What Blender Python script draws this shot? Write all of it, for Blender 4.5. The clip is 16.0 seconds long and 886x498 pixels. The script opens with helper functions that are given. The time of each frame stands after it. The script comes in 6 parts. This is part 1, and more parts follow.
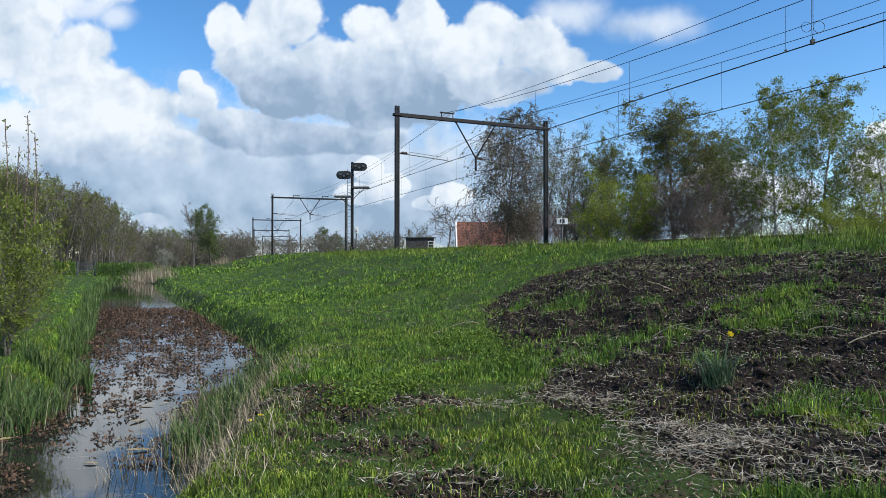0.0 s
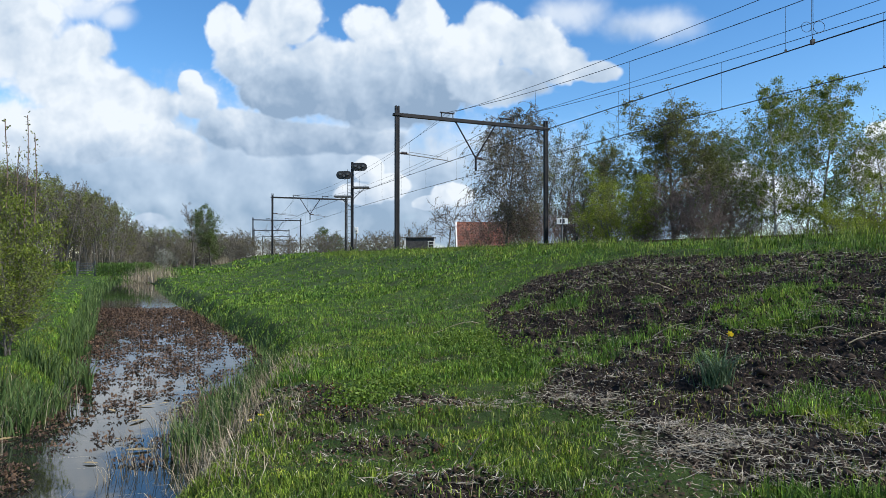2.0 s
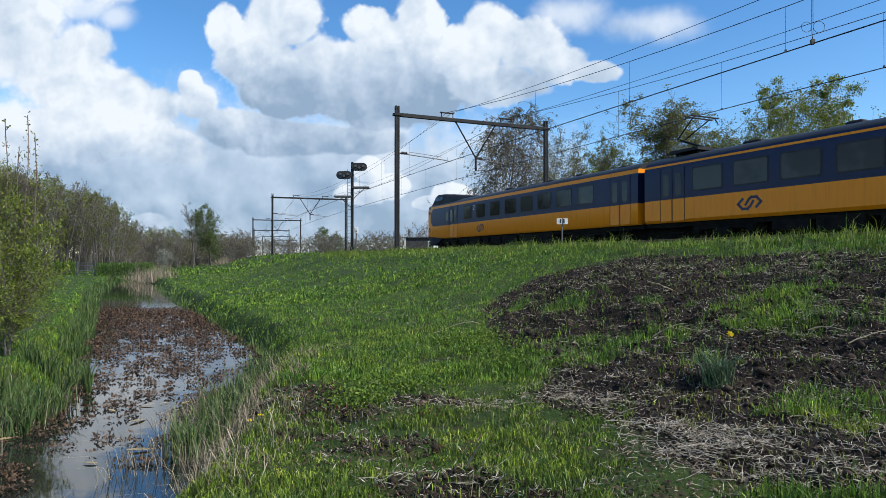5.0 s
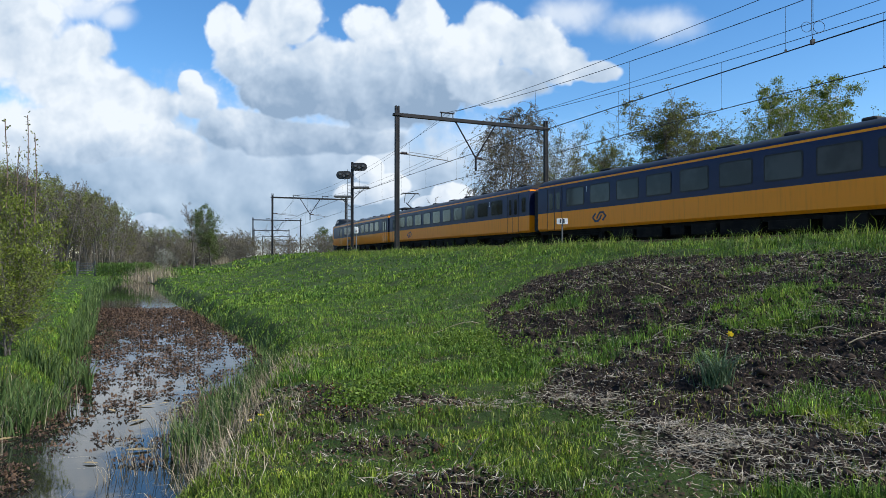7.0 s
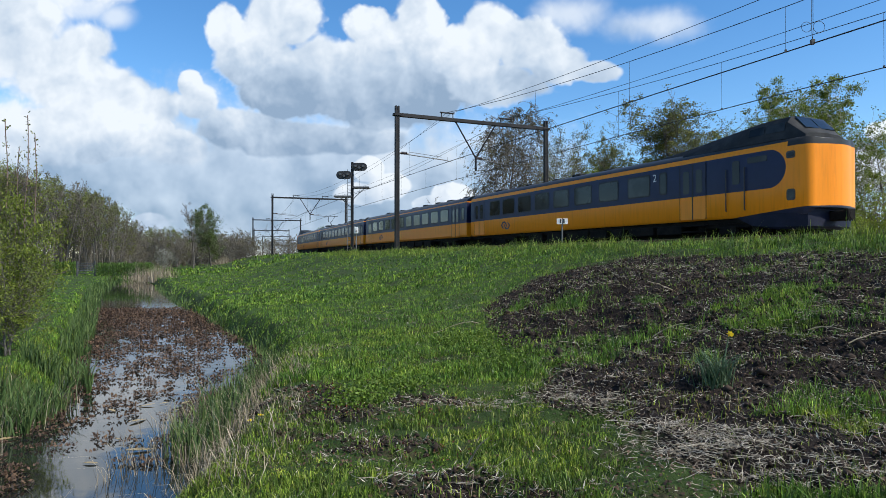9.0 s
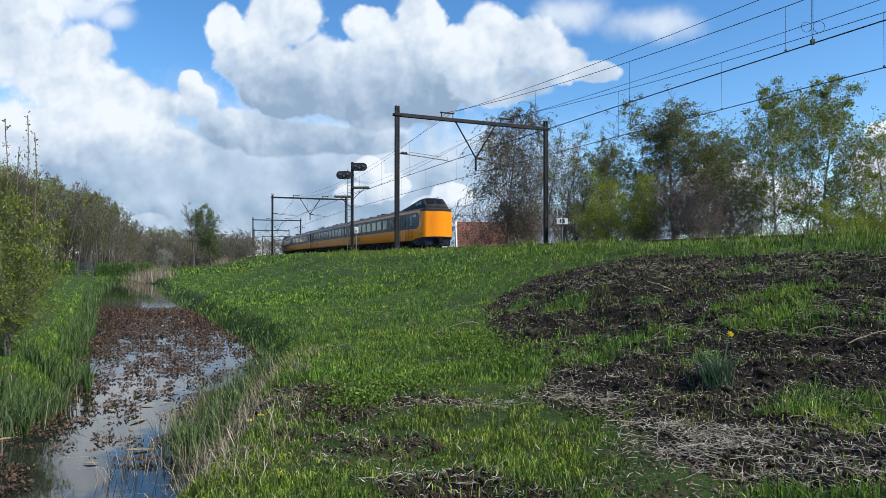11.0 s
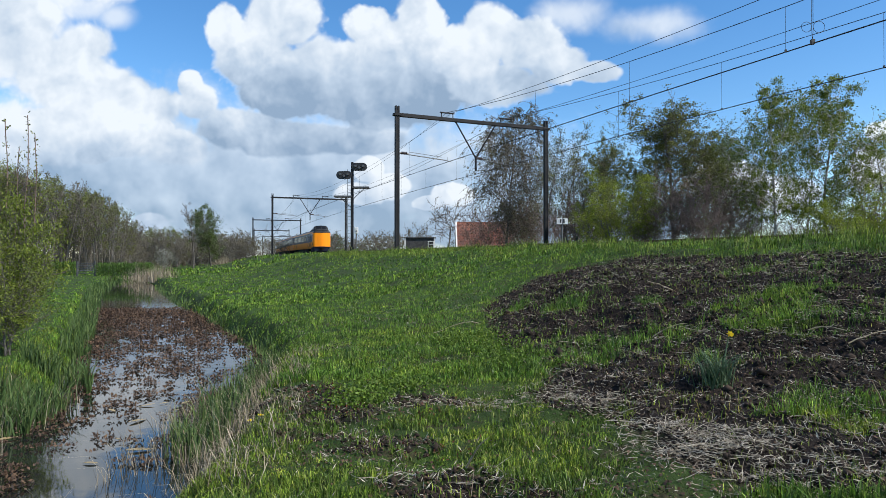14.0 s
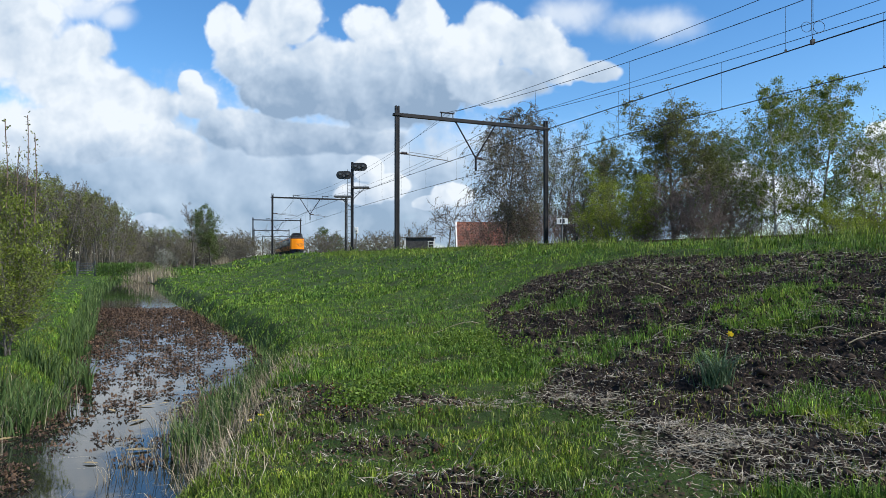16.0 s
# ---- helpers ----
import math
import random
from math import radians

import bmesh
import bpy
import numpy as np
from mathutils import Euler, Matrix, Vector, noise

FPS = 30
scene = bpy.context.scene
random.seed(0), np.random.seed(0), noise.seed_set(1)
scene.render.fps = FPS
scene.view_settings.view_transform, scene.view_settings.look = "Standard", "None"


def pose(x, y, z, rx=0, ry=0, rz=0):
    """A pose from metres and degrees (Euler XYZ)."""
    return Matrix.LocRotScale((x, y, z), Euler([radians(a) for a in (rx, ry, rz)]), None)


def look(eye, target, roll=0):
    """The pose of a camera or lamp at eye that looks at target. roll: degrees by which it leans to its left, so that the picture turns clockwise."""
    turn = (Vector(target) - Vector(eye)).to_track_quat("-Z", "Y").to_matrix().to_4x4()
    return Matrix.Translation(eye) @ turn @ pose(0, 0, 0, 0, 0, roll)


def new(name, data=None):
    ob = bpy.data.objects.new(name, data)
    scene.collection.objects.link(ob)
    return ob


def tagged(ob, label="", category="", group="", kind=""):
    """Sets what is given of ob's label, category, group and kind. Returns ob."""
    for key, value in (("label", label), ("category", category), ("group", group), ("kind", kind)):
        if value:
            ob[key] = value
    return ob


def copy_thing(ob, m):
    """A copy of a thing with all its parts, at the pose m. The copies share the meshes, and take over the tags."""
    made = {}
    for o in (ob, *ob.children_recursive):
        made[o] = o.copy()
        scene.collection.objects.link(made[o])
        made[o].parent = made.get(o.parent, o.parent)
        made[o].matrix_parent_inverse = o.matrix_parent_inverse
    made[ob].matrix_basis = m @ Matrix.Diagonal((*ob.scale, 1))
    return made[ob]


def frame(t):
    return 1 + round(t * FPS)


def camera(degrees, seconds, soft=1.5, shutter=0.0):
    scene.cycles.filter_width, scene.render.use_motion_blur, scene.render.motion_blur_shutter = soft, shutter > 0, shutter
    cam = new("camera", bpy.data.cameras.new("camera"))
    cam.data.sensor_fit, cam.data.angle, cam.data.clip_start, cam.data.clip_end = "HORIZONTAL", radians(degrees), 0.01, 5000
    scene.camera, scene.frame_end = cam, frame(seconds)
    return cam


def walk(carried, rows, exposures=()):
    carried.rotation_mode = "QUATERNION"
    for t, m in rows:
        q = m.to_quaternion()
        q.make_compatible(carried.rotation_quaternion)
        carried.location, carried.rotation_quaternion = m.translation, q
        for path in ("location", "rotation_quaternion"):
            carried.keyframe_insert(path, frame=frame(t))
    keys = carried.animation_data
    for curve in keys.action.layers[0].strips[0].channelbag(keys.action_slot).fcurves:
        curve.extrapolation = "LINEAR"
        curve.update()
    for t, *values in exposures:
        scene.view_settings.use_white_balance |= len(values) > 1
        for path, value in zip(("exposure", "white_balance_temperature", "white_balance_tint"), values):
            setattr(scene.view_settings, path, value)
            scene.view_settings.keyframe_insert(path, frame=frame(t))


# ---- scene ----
EYE = (0.0, 0.0, 1.6)
cam = camera(69.7, 16.0, soft=0.7)
STAND = pose(0, 0, 1.6, 90.82, 0, 0)
walk(cam, [(0.0, STAND), (16.0, STAND)])

# ---- light ----
SUN = Vector((0.80, -0.36, 0.80)).normalized()   # towards the sun
world = bpy.data.worlds.new("sky")
scene.world = world
world.use_nodes = True
scene.view_settings.exposure = 0.22
sun_data = bpy.data.lights.new("sun", "SUN")
sun_data.energy, sun_data.angle, sun_data.color = 5.0, radians(0.5), (1.0, 0.95, 0.87)
sun = new("sun", sun_data)
sun.matrix_world = look(SUN * 100, (0, 0, 0))


class Nodes:
    """Short hand for building node trees."""

    def __init__(self, tree, fresh=True):
        self.tree = tree
        if fresh:
            tree.nodes.clear()

    def add(self, kind, **values):
        n = self.tree.nodes.new(kind)
        for key, value in values.items():
            n.inputs[key.replace("_", " ")].default_value = value
        return n

    def link(self, a, b):
        self.tree.links.new(a, b)

    def put(self, socket, value):
        if isinstance(value, bpy.types.NodeSocket):
            self.link(value, socket)
        else:
            socket.default_value = value

    def math(self, op, a, b=0.0, c=0.0, clamp=False):
        n = self.add("ShaderNodeMath")
        n.operation, n.use_clamp = op, clamp
        for i, v in enumerate((a, b, c)):
            self.put(n.inputs[i], v)
        return n.outputs[0]

    def vec(self, op, a, b=(0, 0, 0)):
        n = self.add("ShaderNodeVectorMath")
        n.operation = op
        self.put(n.inputs[0], a)
        self.put(n.inputs[1], b)
        return n.outputs["Value"] if op in ("DOT_PRODUCT", "LENGTH", "DISTANCE") else n.outputs[0]

    def mix(self, t, a, b):
        n = self.add("ShaderNodeMix")
        n.data_type = "RGBA"
        self.put(n.inputs[0], t)
        self.put(n.inputs[6], a if isinstance(a, bpy.types.NodeSocket) else (*a, 1))
        self.put(n.inputs[7], b if isinstance(b, bpy.types.NodeSocket) else (*b, 1))
        return n.outputs[2]

    def noise(self, vector, scale, detail=4.0, rough=0.55):
        n = self.add("ShaderNodeTexNoise")
        if vector is not None:
            self.link(vector, n.inputs["Vector"])
        n.inputs["Scale"].default_value, n.inputs["Detail"].default_value, n.inputs["Roughness"].default_value = scale, detail, rough
        return n.outputs[0]

    def add_noise(self, vector, scale):
        n = self.add("ShaderNodeTexNoise")
        self.link(vector, n.inputs["Vector"])
        n.inputs["Scale"].default_value, n.inputs["Detail"].default_value = scale, 3.0
        return n.outputs["Color"]

    def smooth(self, x, lo, hi):
        n = self.add("ShaderNodeMapRange")
        n.interpolation_type = "SMOOTHSTEP"
        for i, v in enumerate((x, lo, hi, 0.0, 1.0)):
            self.put(n.inputs[i], v)
        return n.outputs[0]


TILT = radians(0.82)
SKY_SATURATION = 1.22
CLOUD_WHITE, CLOUD_MID, CLOUD_GREY = (0.76, 0.82, 0.885), (0.46, 0.565, 0.70), (0.26, 0.365, 0.51)
# Cloud banks from far to near. Each has its heads (centre and radii in hundredths of the layout plane's unit),
# the heights between which it turns from lit to shaded, how grey its foot is, its softness and its density.
CLOUD_BANKS = [
    ([(520, 330, 620, 200), (150, 300, 420, 190), (900, 405, 700, 50)], 170, 360, 0.68, 0.45, 0.96),
    ([(150, 15, 70, 30), (205, 30, 45, 30), (1010, 25, 90, 40), (1150, 45, 110, 40)], 0, 120, 0.25, 0.75, 0.75),
    ([(20, -80, 330, 120), (0, 60, 150, 130), (110, 130, 130, 95), (200, 185, 110, 85), (60, 240, 160, 80), (280, 190, 50, 45), (150, 80, 70, 50)], 160, 380, 0.60, 0.22, 1.0),
    ([(255, 205, 32, 18), (285, 228, 32, 24), (220, 250, 110, 36), (310, 260, 80, 40), (165, 275, 40, 22)], 212, 285, 0.50, 0.14, 1.0),
    ([(336, 150, 26, 30), (352, 185, 42, 40), (420, 225, 110, 45), (520, 245, 150, 42), (640, 250, 110, 32)], 168, 262, 0.75, 0.16, 1.0),
    ([(395, 50, 42, 60), (450, 95, 90, 85), (500, 30, 90, 70), (600, 130, 150, 85), (650, 45, 60, 50), (745, 40, 62, 80), (780, 120, 140, 95), (520, 165, 130, 60), (680, 185, 190, 55), (700, 80, 90, 70)], 40, 190, 0.80, 0.13, 1.0),
    ([(870, 60, 75, 70), (930, 80, 90, 60), (985, 115, 75, 45), (1050, 128, 66, 26), (880, 150, 120, 50), (830, 100, 80, 80)], 60, 200, 0.50, 0.16, 1.0),
    ([(652, 300, 34, 30), (688, 330, 48, 28), (640, 345, 60, 26), (806, 345, 48, 26), (760, 360, 40, 16)], 300, 400, 0.35, 0.14, 1.0),
    ([(1290, 318, 95, 52), (1390, 340, 90, 40), (1562, 232, 44, 26), (1545, 300, 60, 50), (262, 395, 50, 22)], 270, 420, 0.35, 0.18, 1.0),
]


def build_sky():
    """Blue spring sky with heaped clouds: banks of cloud heads one before another, broken up by noise."""
    n = Nodes(world.node_tree)
    direction = n.add("ShaderNodeTexCoord").outputs["Generated"]
    sky = n.add("ShaderNodeTexSky")
    sky.sky_type, sky.sun_disc = "NISHITA", False
    sky.sun_elevation = math.asin(SUN.z)
    sky.sun_rotation = math.atan2(SUN.x, SUN.y)
    out = n.add("ShaderNodeOutputWorld")
    sky.air_density, sky.dust_density, sky.ozone_density = 1.0, 0.2, 4.0
    hue = n.add("ShaderNodeHueSaturation")
    hue.inputs["Saturation"].default_value = SKY_SATURATION
    hue.inputs["Value"].default_value = 1.06
    n.link(sky.outputs[0], hue.inputs["Color"])
    clear = n.add("ShaderNodeBackground")
    clear.inputs["Strength"].default_value = 0.15
    n.link(hue.outputs[0], clear.inputs["Color"])
    # layout plane: u to the right, w downwards, about a metre at one metre's distance
    fwd, up = (0, math.cos(TILT), math.sin(TILT)), (0, -math.sin(TILT), math.cos(TILT))
    ahead = n.vec("DOT_PRODUCT", direction, fwd)
    safe = n.math("MAXIMUM", ahead, 0.08)
    sep = n.add("ShaderNodeSeparateXYZ")
    n.link(direction, sep.inputs[0])
    u = n.math("MULTIPLY", n.math("DIVIDE", sep.outputs[0], safe), 11.26)
    w = n.math("MULTIPLY", n.math("DIVIDE", n.vec("DOT_PRODUCT", direction, up), safe), -11.26)
    comb = n.add("ShaderNodeCombineXYZ")
    n.link(u, comb.inputs[0])
    n.link(w, comb.inputs[1])
    p = comb.outputs[0]

    def heap(q, coarse, fine):
        a = n.math("MULTIPLY_ADD", n.noise(q, 0.55, 7.0, 0.55), coarse, -0.5 * coarse)
        vo = n.add("ShaderNodeTexVoronoi")
        vo.feature = "SMOOTH_F1"
        vo.inputs["Scale"].default_value = 1.5
        vo.inputs["Detail"].default_value = 3.0
        vo.inputs["Roughness"].default_value = 0.55
        n.link(n.vec("ADD", q, n.vec("MULTIPLY", n.add_noise(q, 0.9), (0.7, 0.7, 0.7))), vo.inputs["Vector"])
        return n.math("ADD", a, n.math("MULTIPLY_ADD", vo.outputs["Distance"], -fine, 0.42 * fine))

    def field(blobs):
        total = None
        for cx, cy, rx, ry in blobs:
            q = n.vec("MULTIPLY", n.vec("SUBTRACT", p, ((cx - 784) / 100, (cy - 441) / 100, 0)), (100 / rx, 100 / ry, 0))
            d = n.math("SUBTRACT", 1.0, n.vec("LENGTH", q))
            total = d if total is None else n.math("SMOOTH_MAX", total, d, 0.12)
        return total

    relief = heap(p, 0.9, 0.8)
    lit = heap(n.vec("ADD", p, (0.14, -0.18, 0)), 0.9, 0.8)
    soft = n.math("MULTIPLY_ADD", n.noise(p, 0.8, 6.0, 0.6), 1.1, -0.55)
    emboss = n.math("MULTIPLY", n.math("SUBTRACT", relief, lit), 0.75)
    wide = n.math("SUBTRACT", n.noise(p, 0.6, 4.0, 0.5), n.noise(n.vec("ADD", p, (0.4, -0.5, 0)), 0.6, 4.0, 0.5))
    row = n.math("ADD", n.math("MULTIPLY_ADD", w, 100.0, 441.0), n.math("MULTIPLY", soft, 70.0))
    glow, cover = None, None
    for heads, top, foot, grey, blur, dense in CLOUD_BANKS:
        edge = n.math("ADD", field(heads), n.math("ADD", n.math("MULTIPLY", relief, 0.50), n.math("MULTIPLY", soft, 0.5 * blur)))
        mask = n.math("MULTIPLY", n.smooth(edge, -0.35 * blur, 0.9 * blur), dense)
        shade = n.math("MULTIPLY", n.smooth(row, float(top), float(foot)), grey)
        crisp = max(0.25, 1 - 1.3 * blur)
        tone_here = n.math("SUBTRACT", n.math("ADD", n.math("ADD", 0.86, n.math("MULTIPLY", emboss, crisp)), n.math("MULTIPLY", wide, 0.9 + 1.6 * blur)), shade, clamp=True)
        if glow is None:
            glow, cover = tone_here, mask
        else:
            glow = n.math("ADD", n.math("MULTIPLY", glow, n.math("SUBTRACT", 1.0, mask)), n.math("MULTIPLY", tone_here, mask))
            cover = n.math("SUBTRACT", 1.0, n.math("MULTIPLY", n.math("SUBTRACT", 1.0, cover), n.math("SUBTRACT", 1.0, mask)))
    # the rest of the sky: broken cloud of the same sort
    rest = n.smooth(n.noise(n.vec("MULTIPLY", direction, (2.0, 2.0, 5.0)), 1.4, 6.0, 0.6), 0.47, 0.60)
    view = n.smooth(ahead, 0.25, 0.45)
    cover = n.math("ADD", n.math("MULTIPLY", cover, view), n.math("MULTIPLY", n.math("MULTIPLY", rest, 0.45), n.math("SUBTRACT", 1.0, view)))
    tone = n.add("ShaderNodeValToRGB")
    e = tone.color_ramp.elements
    e[0].position, e[0].color = 0.0, (*CLOUD_GREY, 1)
    e[1].position, e[1].color = 0.95, (*CLOUD_WHITE, 1)
    mid = e.new(0.45)
    mid.color = (*CLOUD_MID, 1)
    n.link(glow, tone.inputs[0])
    cloud = n.add("ShaderNodeBackground")
    n.link(tone.outputs[0], cloud.inputs["Color"])
    mixer = n.add("ShaderNodeMixShader")
    n.link(cover, mixer.inputs[0])
    n.link(clear.outputs[0], mixer.inputs[1])
    n.link(cloud.outputs[0], mixer.inputs[2])
    n.link(mixer.outputs[0], out.inputs["Surface"])


build_sky()


# ---- materials ----
def material(name, paint, rough=0.7, metal=0.0, bump=None, coords="Object", depth=0.02, spec=0.5):
    """paint(n, vector) gives the colour socket or an RGB; bump(n, vector) a height socket."""
    m = bpy.data.materials.new(name)
    m.use_nodes = True
    n = Nodes(m.node_tree)
    out, bsdf = n.add("ShaderNodeOutputMaterial"), n.add("ShaderNodeBsdfPrincipled")
    n.link(bsdf.outputs[0], out.inputs[0])
    v = n.add("ShaderNodeNewGeometry").outputs["Position"] if coords == "World" else n.add("ShaderNodeTexCoord").outputs[coords]
    c = paint(n, v)
    n.put(bsdf.inputs["Base Color"], c if isinstance(c, bpy.types.NodeSocket) else (*c, 1))
    n.put(bsdf.inputs["Roughness"], rough(n, v) if callable(rough) else rough)
    bsdf.inputs["Metallic"].default_value = metal
    bsdf.inputs["Specular IOR Level"].default_value = spec
    if bump:
        b = n.add("ShaderNodeBump")
        b.inputs["Distance"].default_value = depth
        b.inputs["Strength"].default_value = 0.6
        n.link(bump(n, v), b.inputs["Height"])
        n.link(b.outputs[0], bsdf.inputs["Normal"])
    return m


def mottled(a, b, scale, fine=None, lo=0.35, hi=0.65):
    """Two colours mixed at a coarse scale, and broken by a fine one."""
    def paint(n, v):
        t = n.smooth(n.noise(v, scale), lo, hi)
        c = n.mix(t, a, b)
        if fine:
            k = n.math("MULTIPLY_ADD", n.noise(v, fine, 3.0, 0.7), 0.7, 0.65)
            c = n.vec("MULTIPLY", c, n_comb(n, k))
        return c
    return paint


def n_comb(n, k):
    c = n.add("ShaderNodeCombineXYZ")
    for i in range(3):
        n.link(k, c.inputs[i])
    return c.outputs[0]


def varied(colors, spread=0.35, island=True):
    """One of several colours for each piece, with its own brightness."""
    def paint(n, v):
        g = n.add("ShaderNodeNewGeometry").outputs["Random Per Island"] if island else n.add("ShaderNodeObjectInfo").outputs["Random"]
        ramp = n.add("ShaderNodeValToRGB")
        e = ramp.color_ramp.elements
        while len(e) < len(colors):
            e.new(0.5)
        for i, c in enumerate(colors):
            e[i].position, e[i].color = i / max(1, len(colors) - 1), (*c, 1)
        n.link(g, ramp.inputs[0])
        k = n.math("FRACT", n.math("MULTIPLY", g, 37.7))
        return n.vec("MULTIPLY", ramp.outputs[0], n_comb(n, n.math("MULTIPLY_ADD", k, 2 * spread, 1 - spread)))
    return paint


def leafy(name, colors, trans=0.35, spread=0.35, rough=0.55):
    """Thin leaf or blade that lets light through."""
    m = material(name, varied(colors, spread), rough, spec=0.3)
    n = m.node_tree
    bsdf = [x for x in n.nodes if x.type == "BSDF_PRINCIPLED"][0]
    out = [x for x in n.nodes if x.type == "OUTPUT_MATERIAL"][0]
    t, mx = n.nodes.new("ShaderNodeBsdfTranslucent"), n.nodes.new("ShaderNodeMixShader")
    n.links.new(bsdf.inputs["Base Color"].links[0].from_socket, t.inputs["Color"])
    mx.inputs[0].default_value = trans
    n.links.new(bsdf.outputs[0], mx.inputs[1])
    n.links.new(t.outputs[0], mx.inputs[2])
    n.links.new(mx.outputs[0], out.inputs[0])
    return m


def turf(name, colors, trans=0.22, spread=0.5):
    """Blades whose tint also drifts from patch to patch of the meadow, with tuft shadows painted in."""
    m = leafy(name, colors, trans, spread)
    tree = m.node_tree
    n = Nodes(tree, fresh=False)
    bsdf = [x for x in tree.nodes if x.type == "BSDF_PRINCIPLED"][0]
    t = [x for x in tree.nodes if x.type == "BSDF_TRANSLUCENT"][0]
    c = bsdf.inputs["Base Color"].links[0].from_socket
    v = n.add("ShaderNodeNewGeometry").outputs["Position"]
    c = n.vec("MULTIPLY", c, n.mix(n.smooth(n.noise(v, 0.55, 4.0, 0.6), 0.35, 0.65), (0.78, 0.86, 0.85), (1.18, 1.10, 0.95)))
    # the two finer patterns paint tuft shadows into the blade colour
    c = n.vec("MULTIPLY", c, n.mix(n.smooth(n.noise(v, 2.4, 4.0, 0.65), 0.35, 0.65), (0.58, 0.64, 0.72), (1.26, 1.18, 1.0)))
    c = n.vec("MULTIPLY", c, n.mix(n.smooth(n.noise(v, 7.5, 3.0, 0.65), 0.38, 0.62), (0.66, 0.70, 0.78), (1.24, 1.20, 1.0)))
    n.link(c, bsdf.inputs["Base Color"])
    n.link(c, t.inputs["Color"])
    return m


def ground_paint(n, v):
    soil = n.add("ShaderNodeAttribute")
    soil.attribute_name = "soil"
    damp = n.noise(v, 0.35)
    g = n.mix(n.smooth(damp, 0.3, 0.7), (0.026, 0.046, 0.009), (0.042, 0.080, 0.013))
    g = n.mix(n.smooth(n.noise(v, 2.6, 6.0, 0.7), 0.50, 0.70), g, (0.050, 0.042, 0.022))
    d = n.mix(n.smooth(n.noise(v, 5.0, 6.0, 0.7), 0.35, 0.65), (0.006, 0.0045, 0.004), (0.024, 0.017, 0.013))
    d = n.mix(n.smooth(n.noise(v, 14.0, 5.0, 0.75), 0.58, 0.72), d, (0.16, 0.13, 0.10))
    edge = n.math("ADD", soil.outputs["Fac"], n.math("MULTIPLY_ADD", n.noise(v, 2.2, 6.0, 0.7), 1.2, -0.6))
    return n.mix(n.smooth(edge, 0.35, 0.6), g, d)


M = {}
M["ground"] = material("ground", ground_paint, 0.95, bump=lambda n, v: n.noise(v, 9.0, 8.0, 0.75), coords="World", depth=0.12, spec=0.2)
M["ballast"] = material("ballast", mottled((0.10, 0.085, 0.075), (0.21, 0.19, 0.17), 9.0, 30.0), 0.95, bump=lambda n, v: n.noise(v, 22.0, 3.0), coords="World", depth=0.06)
M["stone"] = material("ballast_stone", varied([(0.09, 0.075, 0.065), (0.16, 0.145, 0.13), (0.23, 0.21, 0.19)], 0.3), 0.95)
M["concrete"] = material("concrete", mottled((0.30, 0.29, 0.27), (0.42, 0.40, 0.37), 3.0, 40.0), 0.9, coords="World")
M["rail"] = material("rail_steel", mottled((0.10, 0.055, 0.035), (0.16, 0.10, 0.07), 6.0, 60.0), 0.55, 0.7, coords="World")
M["steel"] = material("portal_steel", mottled((0.010, 0.011, 0.013), (0.020, 0.020, 0.022), 1.2, 18.0), 0.6, 0.0, coords="World", spec=0.2)
M["zinc"] = material("galvanised", mottled((0.09, 0.095, 0.10), (0.15, 0.155, 0.16), 4.0, 40.0), 0.6, 0.3, coords="World")
M["wire"] = material("wire", mottled((0.030, 0.032, 0.034), (0.05, 0.05, 0.05), 2.0), 0.5, 0.5, coords="World")
M["black"] = material("black_paint", mottled((0.012, 0.012, 0.013), (0.022, 0.022, 0.024), 3.0, 30.0), 0.5)
M["white"] = material("white_paint", mottled((0.62, 0.62, 0.60), (0.78, 0.78, 0.76), 3.0, 30.0), 0.6)
M["insulator"] = material("insulator_brown", mottled((0.045, 0.028, 0.024), (0.07, 0.045, 0.04), 9.0), 0.35)


# ---- geometry helpers ----
def part(name, bm, mat, parent=None, label="", smooth=False):
    me = bpy.data.meshes.new(name)
    bm.to_mesh(me)
    bm.free()
    me.materials.append(mat)
    if smooth:
        me.polygons.foreach_set("use_smooth", [True] * len(me.polygons))
    ob = new(name, me)
    ob.parent = parent
    if label:
        ob["label"] = label
    return ob


def raw(name, verts, faces, mat, parent=None, label=""):
    """A mesh from arrays of corners and of faces with one corner count."""
    me = bpy.data.meshes.new(name)
    verts, faces = np.asarray(verts, dtype=np.float32), np.asarray(faces, dtype=np.int32)
    k = faces.shape[1]
    me.vertices.add(len(verts))
    me.vertices.foreach_set("co", verts.ravel())
    me.loops.add(faces.size)
    me.loops.foreach_set("vertex_index", faces.ravel())
    me.polygons.add(len(faces))
    me.polygons.foreach_set("loop_start", np.arange(0, faces.size, k, dtype=np.int32))
    me.polygons.foreach_set("loop_total", np.full(len(faces), k, dtype=np.int32))
    me.update(calc_edges=True)
    me.materials.append(mat)
    ob = new(name, me)
    ob.parent = parent
    if label:
        ob["label"] = label
    return ob


def box(bm, c, size, m=None, bevel=0.0):
    made = bmesh.ops.create_cube(bm, size=1.0)["verts"]
    mt = Matrix.Translation(c) @ Matrix.Diagonal((*size, 1))
    bmesh.ops.transform(bm, matrix=(m @ mt) if m else mt, verts=made)
    if bevel:
        edges = {e for v in made for e in v.link_edges}
        bmesh.ops.bevel(bm, geom=list(edges), offset=bevel, segments=1, affect="EDGES")


